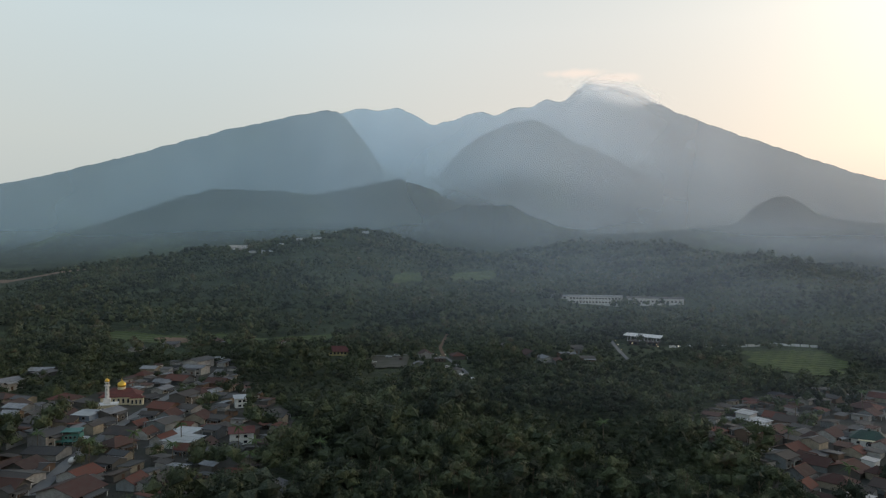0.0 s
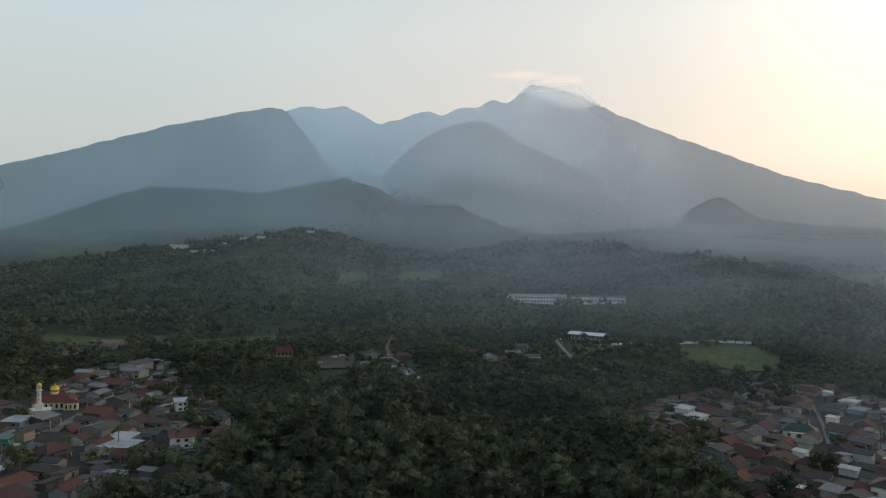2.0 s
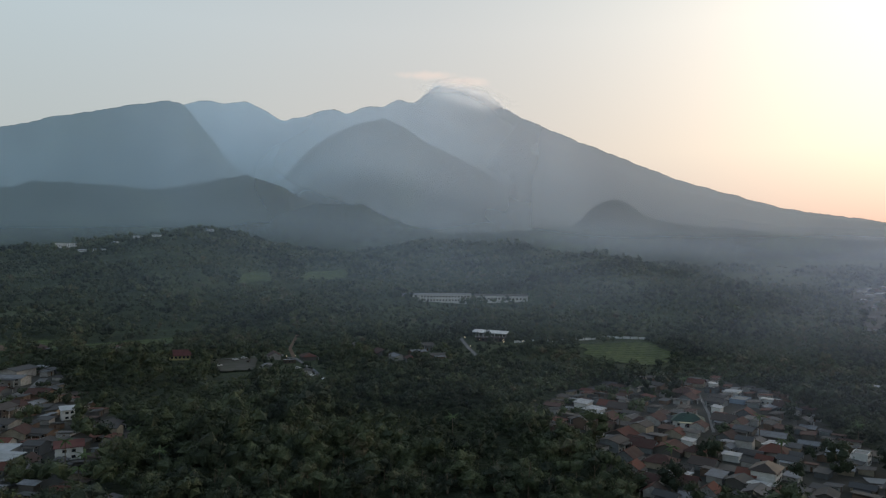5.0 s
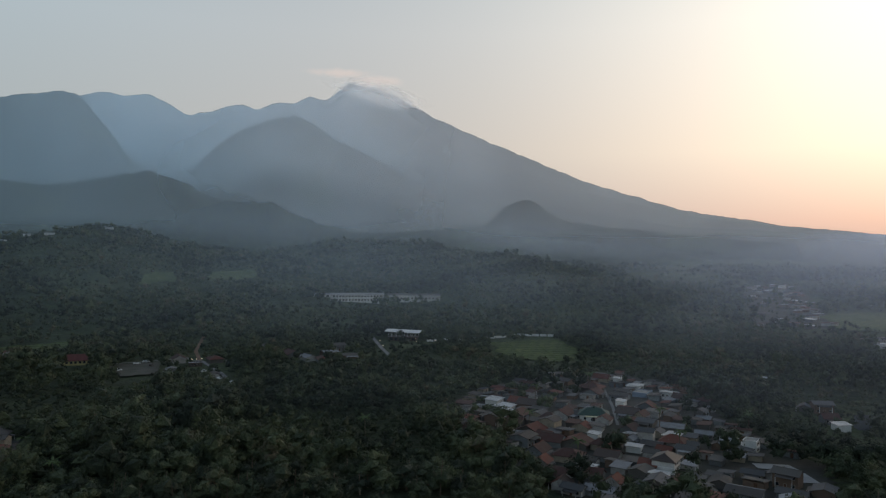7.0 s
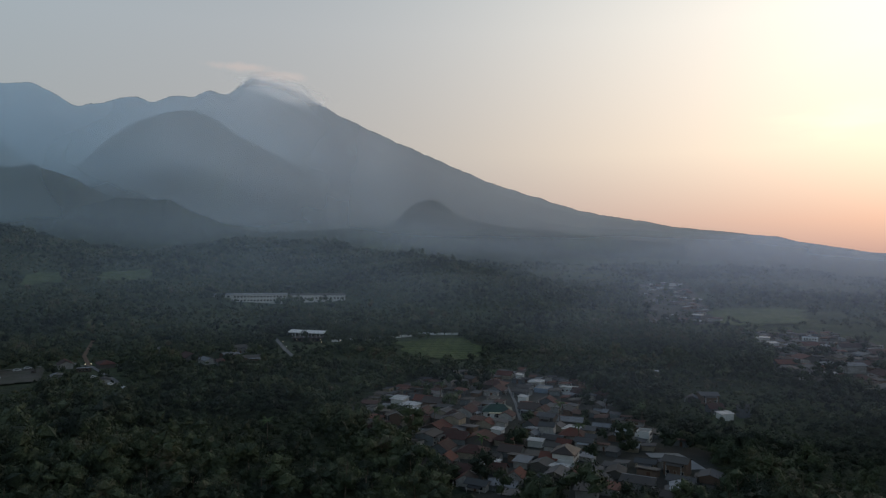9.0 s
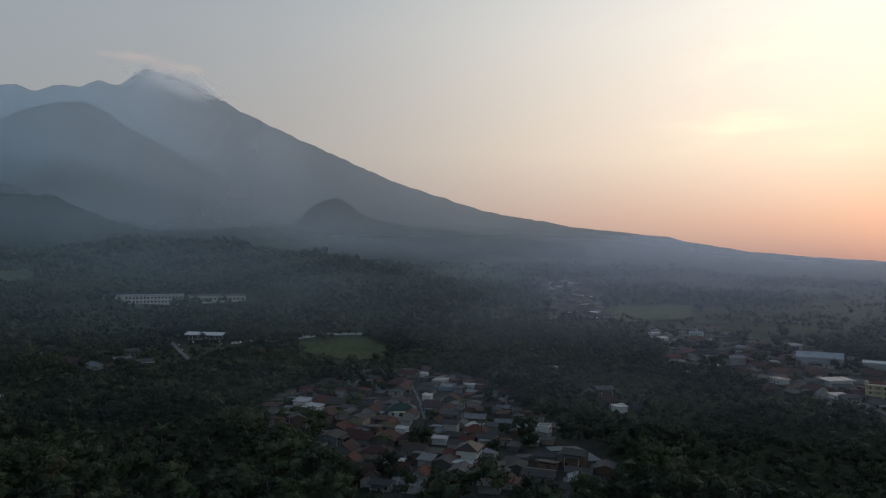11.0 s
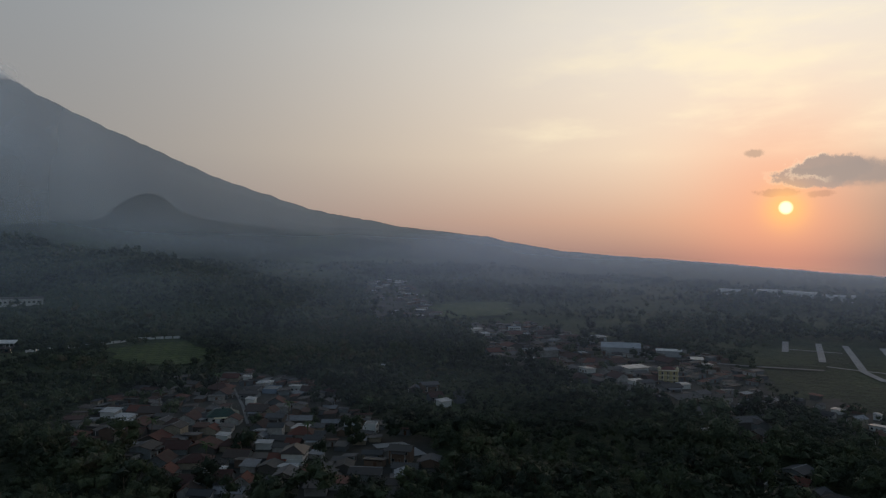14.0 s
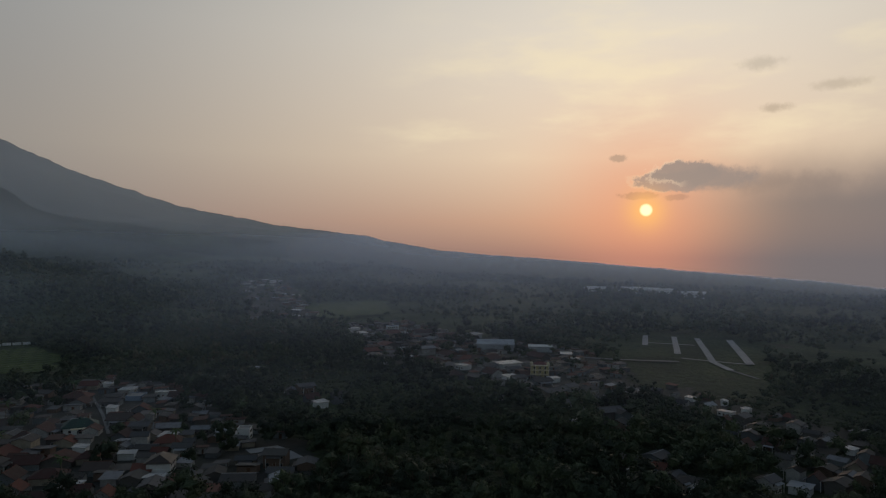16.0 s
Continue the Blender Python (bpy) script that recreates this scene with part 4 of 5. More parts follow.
def house_model(name, kind, label, wide, deep, high, pitch, storeys=1):
    """A village house; its ridge runs along x."""
    home = thing(name, label, "house", "village houses")
    w, d = wide / 2, deep / 2
    walls = M_WHITE if kind == "W" else M_WALL
    roofing = {"H": M_TILE, "T": M_TILE, "D": M_DARKSTEEL, "S": M_SHEET, "W": M_STEEL}[kind]
    over, thick = 0.7, 0.14
    rise = d * pitch
    bm = bmesh.new()
    if kind == "H":
        ring = [(-d, -1.5), (d, -1.5), (d, high + 0.1), (-d, high + 0.1)]
    elif kind == "W":
        ring = [(-d, -1.5), (d, -1.5), (d, high + 0.1), (-d, high + 0.1 + rise * 0.5)]
    else:
        ring = [(-d, -1.5), (d, -1.5), (d, high), (0, high + rise), (-d, high)]
    ends = [[bm.verts.new((x, y, z)) for y, z in ring] for x in (-w, w)]
    bm.faces.new(ends[0][::-1])
    bm.faces.new(ends[1])
    for i in range(len(ring)):
        j = (i + 1) % len(ring)
        bm.faces.new((ends[0][i], ends[0][j], ends[1][j], ends[1][i]))
    bmesh.ops.recalc_face_normals(bm, faces=bm.faces)
    part("wall", bm, walls, home)
    e = over * pitch
    if kind == "H":
        for ring in hip(wide, deep, high + 0.12, rise, over, 0.3):
            part("roof", slab(ring, thick), roofing, home)
        part("ridge_cap", box(-wide * 0.16, wide * 0.16, -0.18, 0.18, high + rise + 0.02, high + rise + 0.2), roofing, home)
    elif kind == "W":
        k = rise * 0.5 / (2 * d)
        part("roof", slab([(-w - over, -d - over, high + 0.25 + rise * 0.5 + k * over), (-w - over, d + over, high + 0.25 - k * over), (w + over, d + over, high + 0.25 - k * over),
                           (w + over, -d - over, high + 0.25 + rise * 0.5 + k * over)][::-1], thick), roofing, home)
        for rx in (-w * 0.5, w * 0.5):
            part("roof_seam", slab([(rx - 0.06, -d - over, high + 0.33 + rise * 0.5 + k * over), (rx + 0.06, -d - over, high + 0.33 + rise * 0.5 + k * over), (rx + 0.06, d + over, high + 0.33 - k * over),
                                    (rx - 0.06, d + over, high + 0.33 - k * over)], 0.08), roofing, home)
    else:
        top = high + rise + 0.16
        for s in (-1, 1):
            ring = [(-w - over, s * (d + over), high - e + 0.16), (w + over, s * (d + over), high - e + 0.16), (w + over, 0, top), (-w - over, 0, top)]
            part("roof", slab(ring if s < 0 else ring[::-1], thick), roofing, home)
        bm = slab([(-w - over, -0.2, top + 0.02), (w + over, -0.2, top + 0.02), (w + over, 0.2, top + 0.02), (-w - over, 0.2, top + 0.02)], 0.16)
        part("ridge_cap", bm, roofing, home)
    for s in (-1, 1):
        for level in range(storeys):
            z = 1.55 + level * 3.0
            for x in (np.linspace(-w * 0.62, w * 0.62, 3) if s < 0 else ()):
                if s < 0 and level == 0 and abs(x) < 0.5:
                    opening("door_frame", x, 1.05, 0.95, 2.1, home, s, s * d, M_FRAME, M_DOOR, "door")
                else:
                    opening("window", x, z, 1.25, 1.15, home, s, s * d, M_FRAME, M_PANE, "pane")
    # lean-to porch on posts
    if kind in "TSH":
        zf = high - 0.35
        part("porch_roof", slab([(-w * 0.7, -d - 2.4, zf - 0.55), (w * 0.7, -d - 2.4, zf - 0.55), (w * 0.7, -d - 0.03, zf), (-w * 0.7, -d - 0.03, zf)], 0.09), M_SHEET, home)
        for x in (-w * 0.65, w * 0.65):
            part("post", box(x - 0.09, x + 0.09, -d - 2.2, -d - 2.02, -1.5, zf - 0.6), M_WHITE, home)
    return home


MODELS = {"T": [house_model("house", "T", "small plastered house with a red clay tile gable roof", 9, 8, 3.1, 0.55),
                house_model("house", "T", "low house with a weathered brown tile roof", 9, 10, 2.9, 0.48),
                house_model("house", "T", "house with a steep orange tile roof", 9, 7.5, 3.3, 0.68),
                house_model("house", "H", "square house with a hipped red tile roof", 9, 8.5, 3.0, 0.62)],
          "S": [house_model("house", "S", "village house with a grey corrugated sheet gable roof", 9, 8, 3.0, 0.32),
                house_model("house", "S", "low long house under weathered grey roof sheets", 9, 6.5, 2.8, 0.4),
                house_model("house", "S", "two-storey village house with a grey sheet roof", 9, 8, 5.5, 0.35, 2)],
          "W": [house_model("shed", "W", "white shed with a pale steel single-slope roof", 9, 6.5, 3.2, 0.25),
                house_model("shed", "W", "low building with a bright white metal roof", 9, 8, 3.0, 0.2)],
          "D": [house_model("house", "D", "cream house with a nearly black steep roof", 9, 8, 3.2, 0.62)]}
FRESH = [m for kind in MODELS.values() for m in kind]


def beside(x, y, reach):
    """The place, pushed clear of any lane that runs through it."""
    for wide, line in LANES:
        for (x1, y1), (x2, y2) in zip(line, line[1:]):
            dx, dy = x2 - x1, y2 - y1
            s = min(max(((x - x1) * dx + (y - y1) * dy) / (dx * dx + dy * dy), 0), 1)
            ox, oy = x - x1 - s * dx, y - y1 - s * dy
            d, need = math.hypot(ox, oy) + 1e-6, wide / 2 + reach
            if d < need:
                x, y = x + ox / d * (need - d), y + oy / d * (need - d)
    return x, y


def lane(group, kind, turn, homes, open_front=0.0):
    """Sets houses of one kind along a lane: place in plan and width."""
    for x, y, wide in homes:
        wide *= {"west lane": 0.92, "plain lane": 0.62}.get(group, 0.86)
        x, y = beside(x, y, wide * 0.5 + 0.8)
        model = random.choice(MODELS[kind])
        yaw = turn + random.choice((0, 90, 90, 180, 270)) + random.uniform(-9, 9)
        m = pose(x, y, ground_at(x, y) + 0.2, 0, 0, yaw)
        made = model if model in FRESH else copy_thing(model, m)
        if model in FRESH:
            FRESH.remove(model)
        made.matrix_world = m
        s = wide / 9.0
        made.scale = (s, min(s, 1.25) * random.uniform(0.85, 1.1), 0.58 + 0.2 * min(s, 1.3) + random.uniform(-0.07, 0.09))
        tagged(made, group="houses of the " + group)
        HOMES.append((x, y, wide * 0.55, open_front or 9 + math.hypot(x, y) * 0.014))



def outhouse_model(roofing, label, name="outhouse"):
    shed = thing(name, label, "shed", "outhouses between the homes")
    part("wall", box(-2.6, 2.6, -2.2, 2.2, -1.2, 2.3), M_WALL, shed)
    part("roof", slab([(-3.1, -2.8, 2.95), (3.1, -2.8, 2.95), (3.1, 2.8, 2.35), (-3.1, 2.8, 2.35)], 0.1), roofing, shed)
    part("door", box(0.0, 0.9, -2.24, -2.204, 0, 2.0), M_DOOR, shed)
    return shed


def fill_gaps(seed):
    """Low outhouses and roofs that crowd the gaps between the homes."""
    pick = random.Random(seed)
    models = [outhouse_model(M_SHEET, "small plastered outhouse under a grey roof sheet"), outhouse_model(M_TILE, "small outhouse with a lean-to tile roof")]
    far_models = [outhouse_model(M_SHEET, "low lean-to with a weathered grey roof sheet", "lean_to"), outhouse_model(M_TILE, "low lean-to with a brown tile roof", "lean_to")]
    fresh = models + far_models
    for poly, turn, gap in zip(VILLAGES, (-14, 38, 60, 75), (9.0, 7.5, 10.0, 22.0)):
        xs, ys = [p[0] for p in poly], [p[1] for p in poly]
        for x in np.arange(min(xs), max(xs), gap):
            for y in np.arange(min(ys), max(ys), gap):
                px, py = x + pick.uniform(-2, 2), y + pick.uniform(-2, 2)
                if not inside(px, py, poly) or pick.random() < 0.28 or any(near_line(np.array([px]), np.array([py]), l, w / 2 + 3)[0] for w, l in LANES):
                    continue
                if any(math.hypot(px - hx, py - hy) < hw + 2.9 for hx, hy, hw, _ in HOMES):
                    continue
                m = pose(px, py, ground_at(px, py) + 0.1, 0, 0, turn + pick.choice((0, 90, 180, 270)) + pick.uniform(-8, 8))
                model = (models if turn < 50 else far_models)[pick.random() < 0.35]
                made = model if model in fresh else copy_thing(model, m)
                if model in fresh:
                    fresh.remove(model)
                made.matrix_world = m
                made.scale = (pick.uniform(0.75, 1.35), pick.uniform(0.75, 1.2), pick.uniform(0.75, 1.15))
                HOMES.append((px, py, 2.6, 4))


random.seed(11)

lane("west lane", "S", -14, [(-229.3, 407.7, 15.9), (-225.3, 367.8, 13.2), (-196.4, 335.4, 9.3), (-182.4, 308.2, 9.8), (-168.8, 313.6, 9.2), (-162.4, 289.2, 12.5), (-136.1, 290, 9.9), (-131.7, 299.9, 10.1), (-134.5, 244.8, 12.6), (-143.9, 261.9, 11.4), (-158, 259.7, 11.5), (-125.7, 229.6, 10), (-127.9, 216.5, 12.3), (-121.4, 217.8, 5.5), (-118.9, 206, 6.7), (-106.5, 211.6, 10), (-87.7, 213.2, 6.5), (-82.1, 211, 6.4), (-107.7, 234.1, 7.2), (-108.5, 242.8, 7.4), (-109.3, 282.5, 10.5), (-124.3, 305.2, 7.9), (-112.6, 318.4, 10.4), (-120.8, 335, 11), (-114.2, 356.6, 9), (-138.7, 364.2, 10.7), (-150.9, 442.7, 17), (-144.3, 419.3, 13.6), (-71.7, 303.9, 15.1), (-66.1, 292.5, 6.2)])
lane("west lane", "S", -14, [(-86.9, 280.6, 8.1), (-86.4, 273.2, 6.9), (-92.7, 299.2, 8.6), (-62.7, 277.5, 7.9), (-48.3, 208.2, 9.8), (-134.7, 278.2, 6.4), (-173.7, 425.6, 9.4), (-142.1, 278, 7.5), (-173.7, 303.8, 7.2), (-177.3, 294.6, 7.1), (-138.8, 343.4, 8.9), (-150.1, 383.7, 8.4)])
lane("west lane", "T", -14, [(-208, 337.9, 10.8), (-192.6, 319.9, 11.5), (-176.4, 334.9, 11.7), (-162.5, 301.9, 13), (-151.9, 291.4, 10.2), (-138.6, 228.1, 8.4), (-132, 227.3, 9.2), (-124.1, 207.8, 9.3), (-111.2, 220.8, 9.5), (-105.8, 204.8, 12.2), (-91.9, 213.8, 8.2), (-76.4, 208.7, 7.8), (-115.1, 254.5, 10.7), (-111.9, 271.6, 7.1), (-101.5, 262.5, 8.8), (-114.3, 300.4, 8.9), (-123.1, 317.8, 11.7), (-89.7, 249.2, 5.5), (-101.5, 284.4, 7.3), (-101.1, 298.6, 8.7), (-121.9, 344.4, 8.8), (-120, 352.5, 10.2), (-119.7, 381.5, 10.9), (-143.2, 389.6, 12.7), (-73.5, 290.8, 11.4), (-83.8, 256.7, 6.6), (-121.1, 285.6, 7.5), (-167.9, 401.7, 8.9)])
lane("west lane", "D", -14, [(-120.4, 271.3, 11.3), (-54.9, 278.1, 8.8)])
lane("west lane", "W", -14, [(-97.3, 272.8, 9.5), (-93.9, 260.9, 11.5)])
lane("middle lane", "S", 38, [(97, 284.9, 7), (117.4, 273.8, 6.9), (106.7, 258.1, 7.6), (141.4, 278.4, 8.4), (157, 275.8, 8.6), (115.6, 240.6, 9.3), (135.9, 258.1, 7.9), (125.2, 210.8, 7.7), (106.3, 186.6, 7.6), (113.6, 183.7, 9.4), (191.7, 348.7, 10.6), (194.7, 305.5, 9.7), (172.6, 245.3, 8.1), (155.4, 230.9, 6.5), (157.9, 220.3, 8.4), (162.5, 231, 6.6), (181.9, 242.3, 11.7), (178.6, 228, 9), (171.7, 217.7, 7.5), (187.7, 228.6, 8), (208.2, 256.9, 5.5), (182.1, 214.5, 6.5), (185.6, 212.9, 6.6), (162.7, 207.7, 7.2), (135, 194.6, 7.4), (129.8, 179, 8.7), (141.3, 175.5, 8.9), (126, 183, 6.1), (152, 167.7, 10.7), (206.9, 314.6, 8.6)])
lane("middle lane", "S", 38, [(171.1, 236.2, 6.8), (270.1, 309.9, 7.8), (265.6, 299, 6.1), (266, 256.4, 7.1), (151, 211.3, 6.1)])
lane("middle lane", "S", 38, [(172, 172, 8.5), (165, 163, 9), (176, 162, 8), (158, 156, 9.5), (146, 152, 8), (182, 176, 9), (168, 182, 7.5), (152, 178, 8)])
lane("middle lane", "W", 38, [(134, 311.2, 10.4), (132.8, 296.1, 10), (129.6, 287.4, 8.5), (146.3, 241.6, 5.5), (118.9, 203.6, 9.3), (222.8, 344.3, 6.3), (220.4, 323.9, 9), (189.6, 290.6, 6.7), (224.3, 299.9, 8.6), (149.6, 219.8, 6.2), (173.5, 229.4, 8.9), (189, 209.9, 5.5), (138.4, 189.6, 6.5), (304.9, 322.1, 8.4)])
lane("middle lane", "T", 38, [(143.9, 305.6, 9.1), (147.1, 300.7, 10.3), (133.1, 282.4, 9.6), (104, 262.6, 7.7), (125.5, 269, 8), (141.6, 270.2, 7.1), (151, 275.6, 9.7), (125.6, 254.1, 9.9), (126.2, 237.6, 9.4), (133.4, 232.4, 10.4), (114.4, 226.2, 8.9), (121.8, 217.6, 10.7), (135, 213.3, 8.9), (108.7, 201, 8.1), (118.1, 195.6, 7.2), (120.8, 187.8, 6.2), (105.3, 192, 5.5), (216, 349.8, 9.4), (200.6, 322.3, 13.1), (178.7, 269.7, 10), (182.6, 263.3, 7.4), (189.1, 313.8, 9.8), (222, 287.6, 8.4), (164, 243.7, 8), (167.3, 221.2, 9.7), (136.6, 179.2, 8), (148.1, 253.7, 6.8), (162.9, 261.6, 7.1), (195.6, 278, 7.8), (152.1, 233.1, 6.5)])
lane("middle lane", "T", 38, [(139.8, 226.2, 7.2), (126.9, 245.4, 6.4), (120.3, 268, 6.8), (110, 214.4, 6.6), (157.6, 212.9, 6.2), (142.4, 200.8, 6.7)])
lane("market lane", "W", 60, [(514, 417.7, 11.2), (487.5, 391.2, 15.9), (393.9, 270.6, 12.2), (382.1, 223.1, 9.5), (404.4, 203.3, 17), (365.2, 182, 8.7), (370.7, 158, 6.9), (310.5, 161.7, 6), (281, 107.7, 7.8), (539.2, 304.2, 15.8), (451.7, 176.6, 6.2), (250.1, 222.5, 7.2)])
lane("market lane", "S", 60, [(389.3, 295.8, 16.7), (431, 298.6, 17), (469.6, 317.2, 17), (366.6, 229.3, 9.2), (353.5, 197.6, 10.4), (360.5, 161, 11.8), (324.4, 139.5, 13.7), (344.8, 138.1, 8), (316.2, 183, 11), (312.6, 130.7, 11.7), (340.5, 114.6, 7.7), (297.4, 101.6, 12.2), (297.1, 95.9, 8.1), (407.8, 294.7, 12.9), (426.1, 280.6, 13), (384.8, 232.6, 11.5), (393, 212.1, 11.4), (356.2, 172.7, 8.5), (376.3, 206.7, 9.2), (347.2, 179.3, 10.1), (392.2, 193.7, 9.3), (373.9, 279.4, 12), (332.5, 151.3, 9.4), (351.9, 131, 9.7), (332.1, 120, 7.6), (493, 316.5, 12.4), (270.8, 251.3, 9.5), (261.7, 221.5, 7.4)])
lane("market lane", "T", 60, [(522.4, 347, 17), (492.1, 346.7, 17), (513.2, 318.4, 15.4), (454.3, 289.1, 13.7), (424.4, 258.8, 17), (410.1, 237.4, 17), (444.9, 200.5, 17), (442.8, 325.4, 14), (393.5, 254.7, 12), (367.7, 195, 10.7), (350, 209.7, 10.5), (375.5, 177.2, 10.7), (406.9, 314.4, 13.1), (506, 368.8, 13.3), (391.8, 264.6, 10.1), (256.3, 233.9, 7.5), (413.6, 231.2, 12.1), (420.5, 225, 12.2), (471.6, 290, 11.8)])
lane("plain lane", "S", 75, [(370.3, 100.4, 7.4), (366.6, 90.2, 7.3), (347.6, 82.3, 8.6), (334, 68.1, 9.9), (328.5, 53, 11.3), (337.4, 40.9, 8.2), (313.2, 44.2, 10.8), (300.7, 44.8, 10.4), (292.7, 25.3, 8.6), (280.2, 25.2, 11), (302.3, 19.9, 8.9), (277.9, 13.7, 9.5), (249.2, 24.3, 7.4), (237.8, 32.5, 9.5), (231.8, 29.9, 9.3), (242.8, 12, 10.8), (259.7, 2.7, 7.7), (247.6, 67.1, 12.6), (233.9, 73.4, 10.9), (227.9, 56.5, 9.3), (225.9, 50.9, 10.3), (303.5, 102.8, 9.3), (301.8, 94.7, 7.7), (282.4, 91.4, 8.7), (313.3, 24.7, 9.2), (311.6, 18.8, 7.6), (293.2, 30.9, 8.6), (263.3, 16.8, 9.1), (262.3, 28.7, 9.1), (284.4, 5.9, 8.3)])
lane("plain lane", "S", 75, [(257.5, 9.9, 8.9), (303.6, 52.8, 7.5), (317.9, 31.1, 9.3), (219.1, 52.3, 6.7), (252.4, 6.2, 8.7)])
lane("plain lane", "W", 75, [(360.3, 81.3, 7.1), (358.4, 65.4, 5.5), (346.9, 53.9, 6.8), (335.5, 60.5, 9.9), (294.6, 10.8, 7.2), (237.9, 21.9, 9.5), (224.6, 68.3, 5.8), (219.2, 47.5, 6.7), (281.8, 108.4, 7.4)])
lane("plain lane", "T", 75, [(340, 35.9, 6.6), (302, 35.4, 8.9), (285.3, 35.7, 8.4), (269.2, 21.2, 9.3), (268.9, 8.4, 9.2), (279, 43.9, 8.3), (277.3, 1.9, 8.1), (246.5, 18.5, 8.5), (317.2, 57.8, 7.8), (234.5, 67.9, 7.2), (233.9, 62.3, 7.2)])
# ---- landmarks ----
def set_down(ob, x, y, yaw=0.0, wide=8.0, lift=0.2, clear=0.0, scale=(1, 1, 1)):
    ob.matrix_world = pose(x, y, ground_at(x, y) + lift, 0, 0, yaw)
    ob.scale = scale
    HOMES.append((x, y, wide, clear or 12 + math.hypot(x, y) * 0.05))
    return ob


def dome(radius, z, mat, parent, x=0.0, y=0.0, label="gilded onion dome", name="dome"):
    prof = [(0.72, 0), (0.95, 0.22), (1.0, 0.5), (0.93, 0.8), (0.74, 1.1), (0.45, 1.36), (0.18, 1.55), (0.06, 1.75), (0.05, 2.15), (0.01, 2.3)]
    d = part(name, turned([(r * radius, z + h * radius) for r, h in prof], 20, None, x, y), mat, parent, label)
    d.data.polygons.foreach_set("use_smooth", np.ones(len(d.data.polygons), bool))
    return d


def mosque():
    m = thing("mosque", "cream village mosque with maroon roofs and a golden dome", "mosque")
    part("wall", box(-10, 10, -7, 7, -1.5, 5.2), M_CREAM, m)
    part("porch", box(6.5, 13.5, -9.5, -5.5, -1.5, 4.6), M_CREAM, m, "cream entrance block")
    for ring in hip(20, 14, 5.2, 4.2, 1.1, 0.5):
        part("roof", slab(ring, 0.2), M_MAROON, m)
    for ring in hip(7, 4, 4.6, 1.8, 0.6, 0.5):
        r = part("porch_roof", slab(ring, 0.15), M_MAROON, m)
        r.location = (10, -7.5, 0)
    part("drum", turned([(2.3, 8.6), (2.3, 10.0)], 18), M_CREAM, m, "cream drum below the dome")
    dome(2.5, 10.0, M_GOLD, m)
    for x in np.linspace(-8, 5, 6):
        opening("window", x, 2.6, 1.1, 2.6, m, -1, -7.0, M_WHITE, M_PANE, "pane")
    for x in (7.8, 10, 12.2):
        opening("window", x, 2.2, 0.9, 2.4, m, -1, -9.5, M_WHITE, M_PANE, "pane")
    return set_down(m, -151, 337, 12, 11, clear=30, scale=(0.8, 0.8, 0.75))


def minaret():
    m = thing("minaret", "slim white minaret with a small golden dome", "minaret")
    part("base", box(-5.5, 5.5, -4, 4, -1.5, 4.4), M_CREAM, m, "low flat-roofed base block")
    part("cornice", box(-6.2, 6.2, -4.7, 4.7, 4.4, 4.8), M_WHITE, m)
    part("plinth", box(-1.9, 1.9, -1.9, 1.9, 4.8, 8.0), M_WHITE, m)
    part("shaft", turned([(1.25, 8.0), (1.15, 15.4)], 8), M_WHITE, m)
    part("gallery", turned([(1.2, 15.4), (1.75, 15.8), (1.75, 16.3)], 8), M_WHITE, m)
    for k in range(6):
        part("pillar", turned([(0.13, 16.3), (0.13, 18.0)], 6, None, 1.1 * math.cos(k * 1.047), 1.1 * math.sin(k * 1.047)), M_WHITE, m)
    part("roof_ring", turned([(1.45, 18.0), (1.45, 18.3)], 10), M_WHITE, m)
    dome(1.35, 18.3, M_GOLD, m)
    for z in (10.0, 13.0):
        part("slit_window", box(-0.16, 0.16, -1.28, -1.1, z, z + 1.3), M_PANE, m)
    for x in (-4, -2, 2, 4):
        opening("window", x, 2.0, 1.0, 1.5, m, -1, -4.0, M_WHITE, M_PANE, "pane")
    return set_down(m, -149, 318, 20, 6, clear=25, scale=(0.75, 0.75, 0.72))


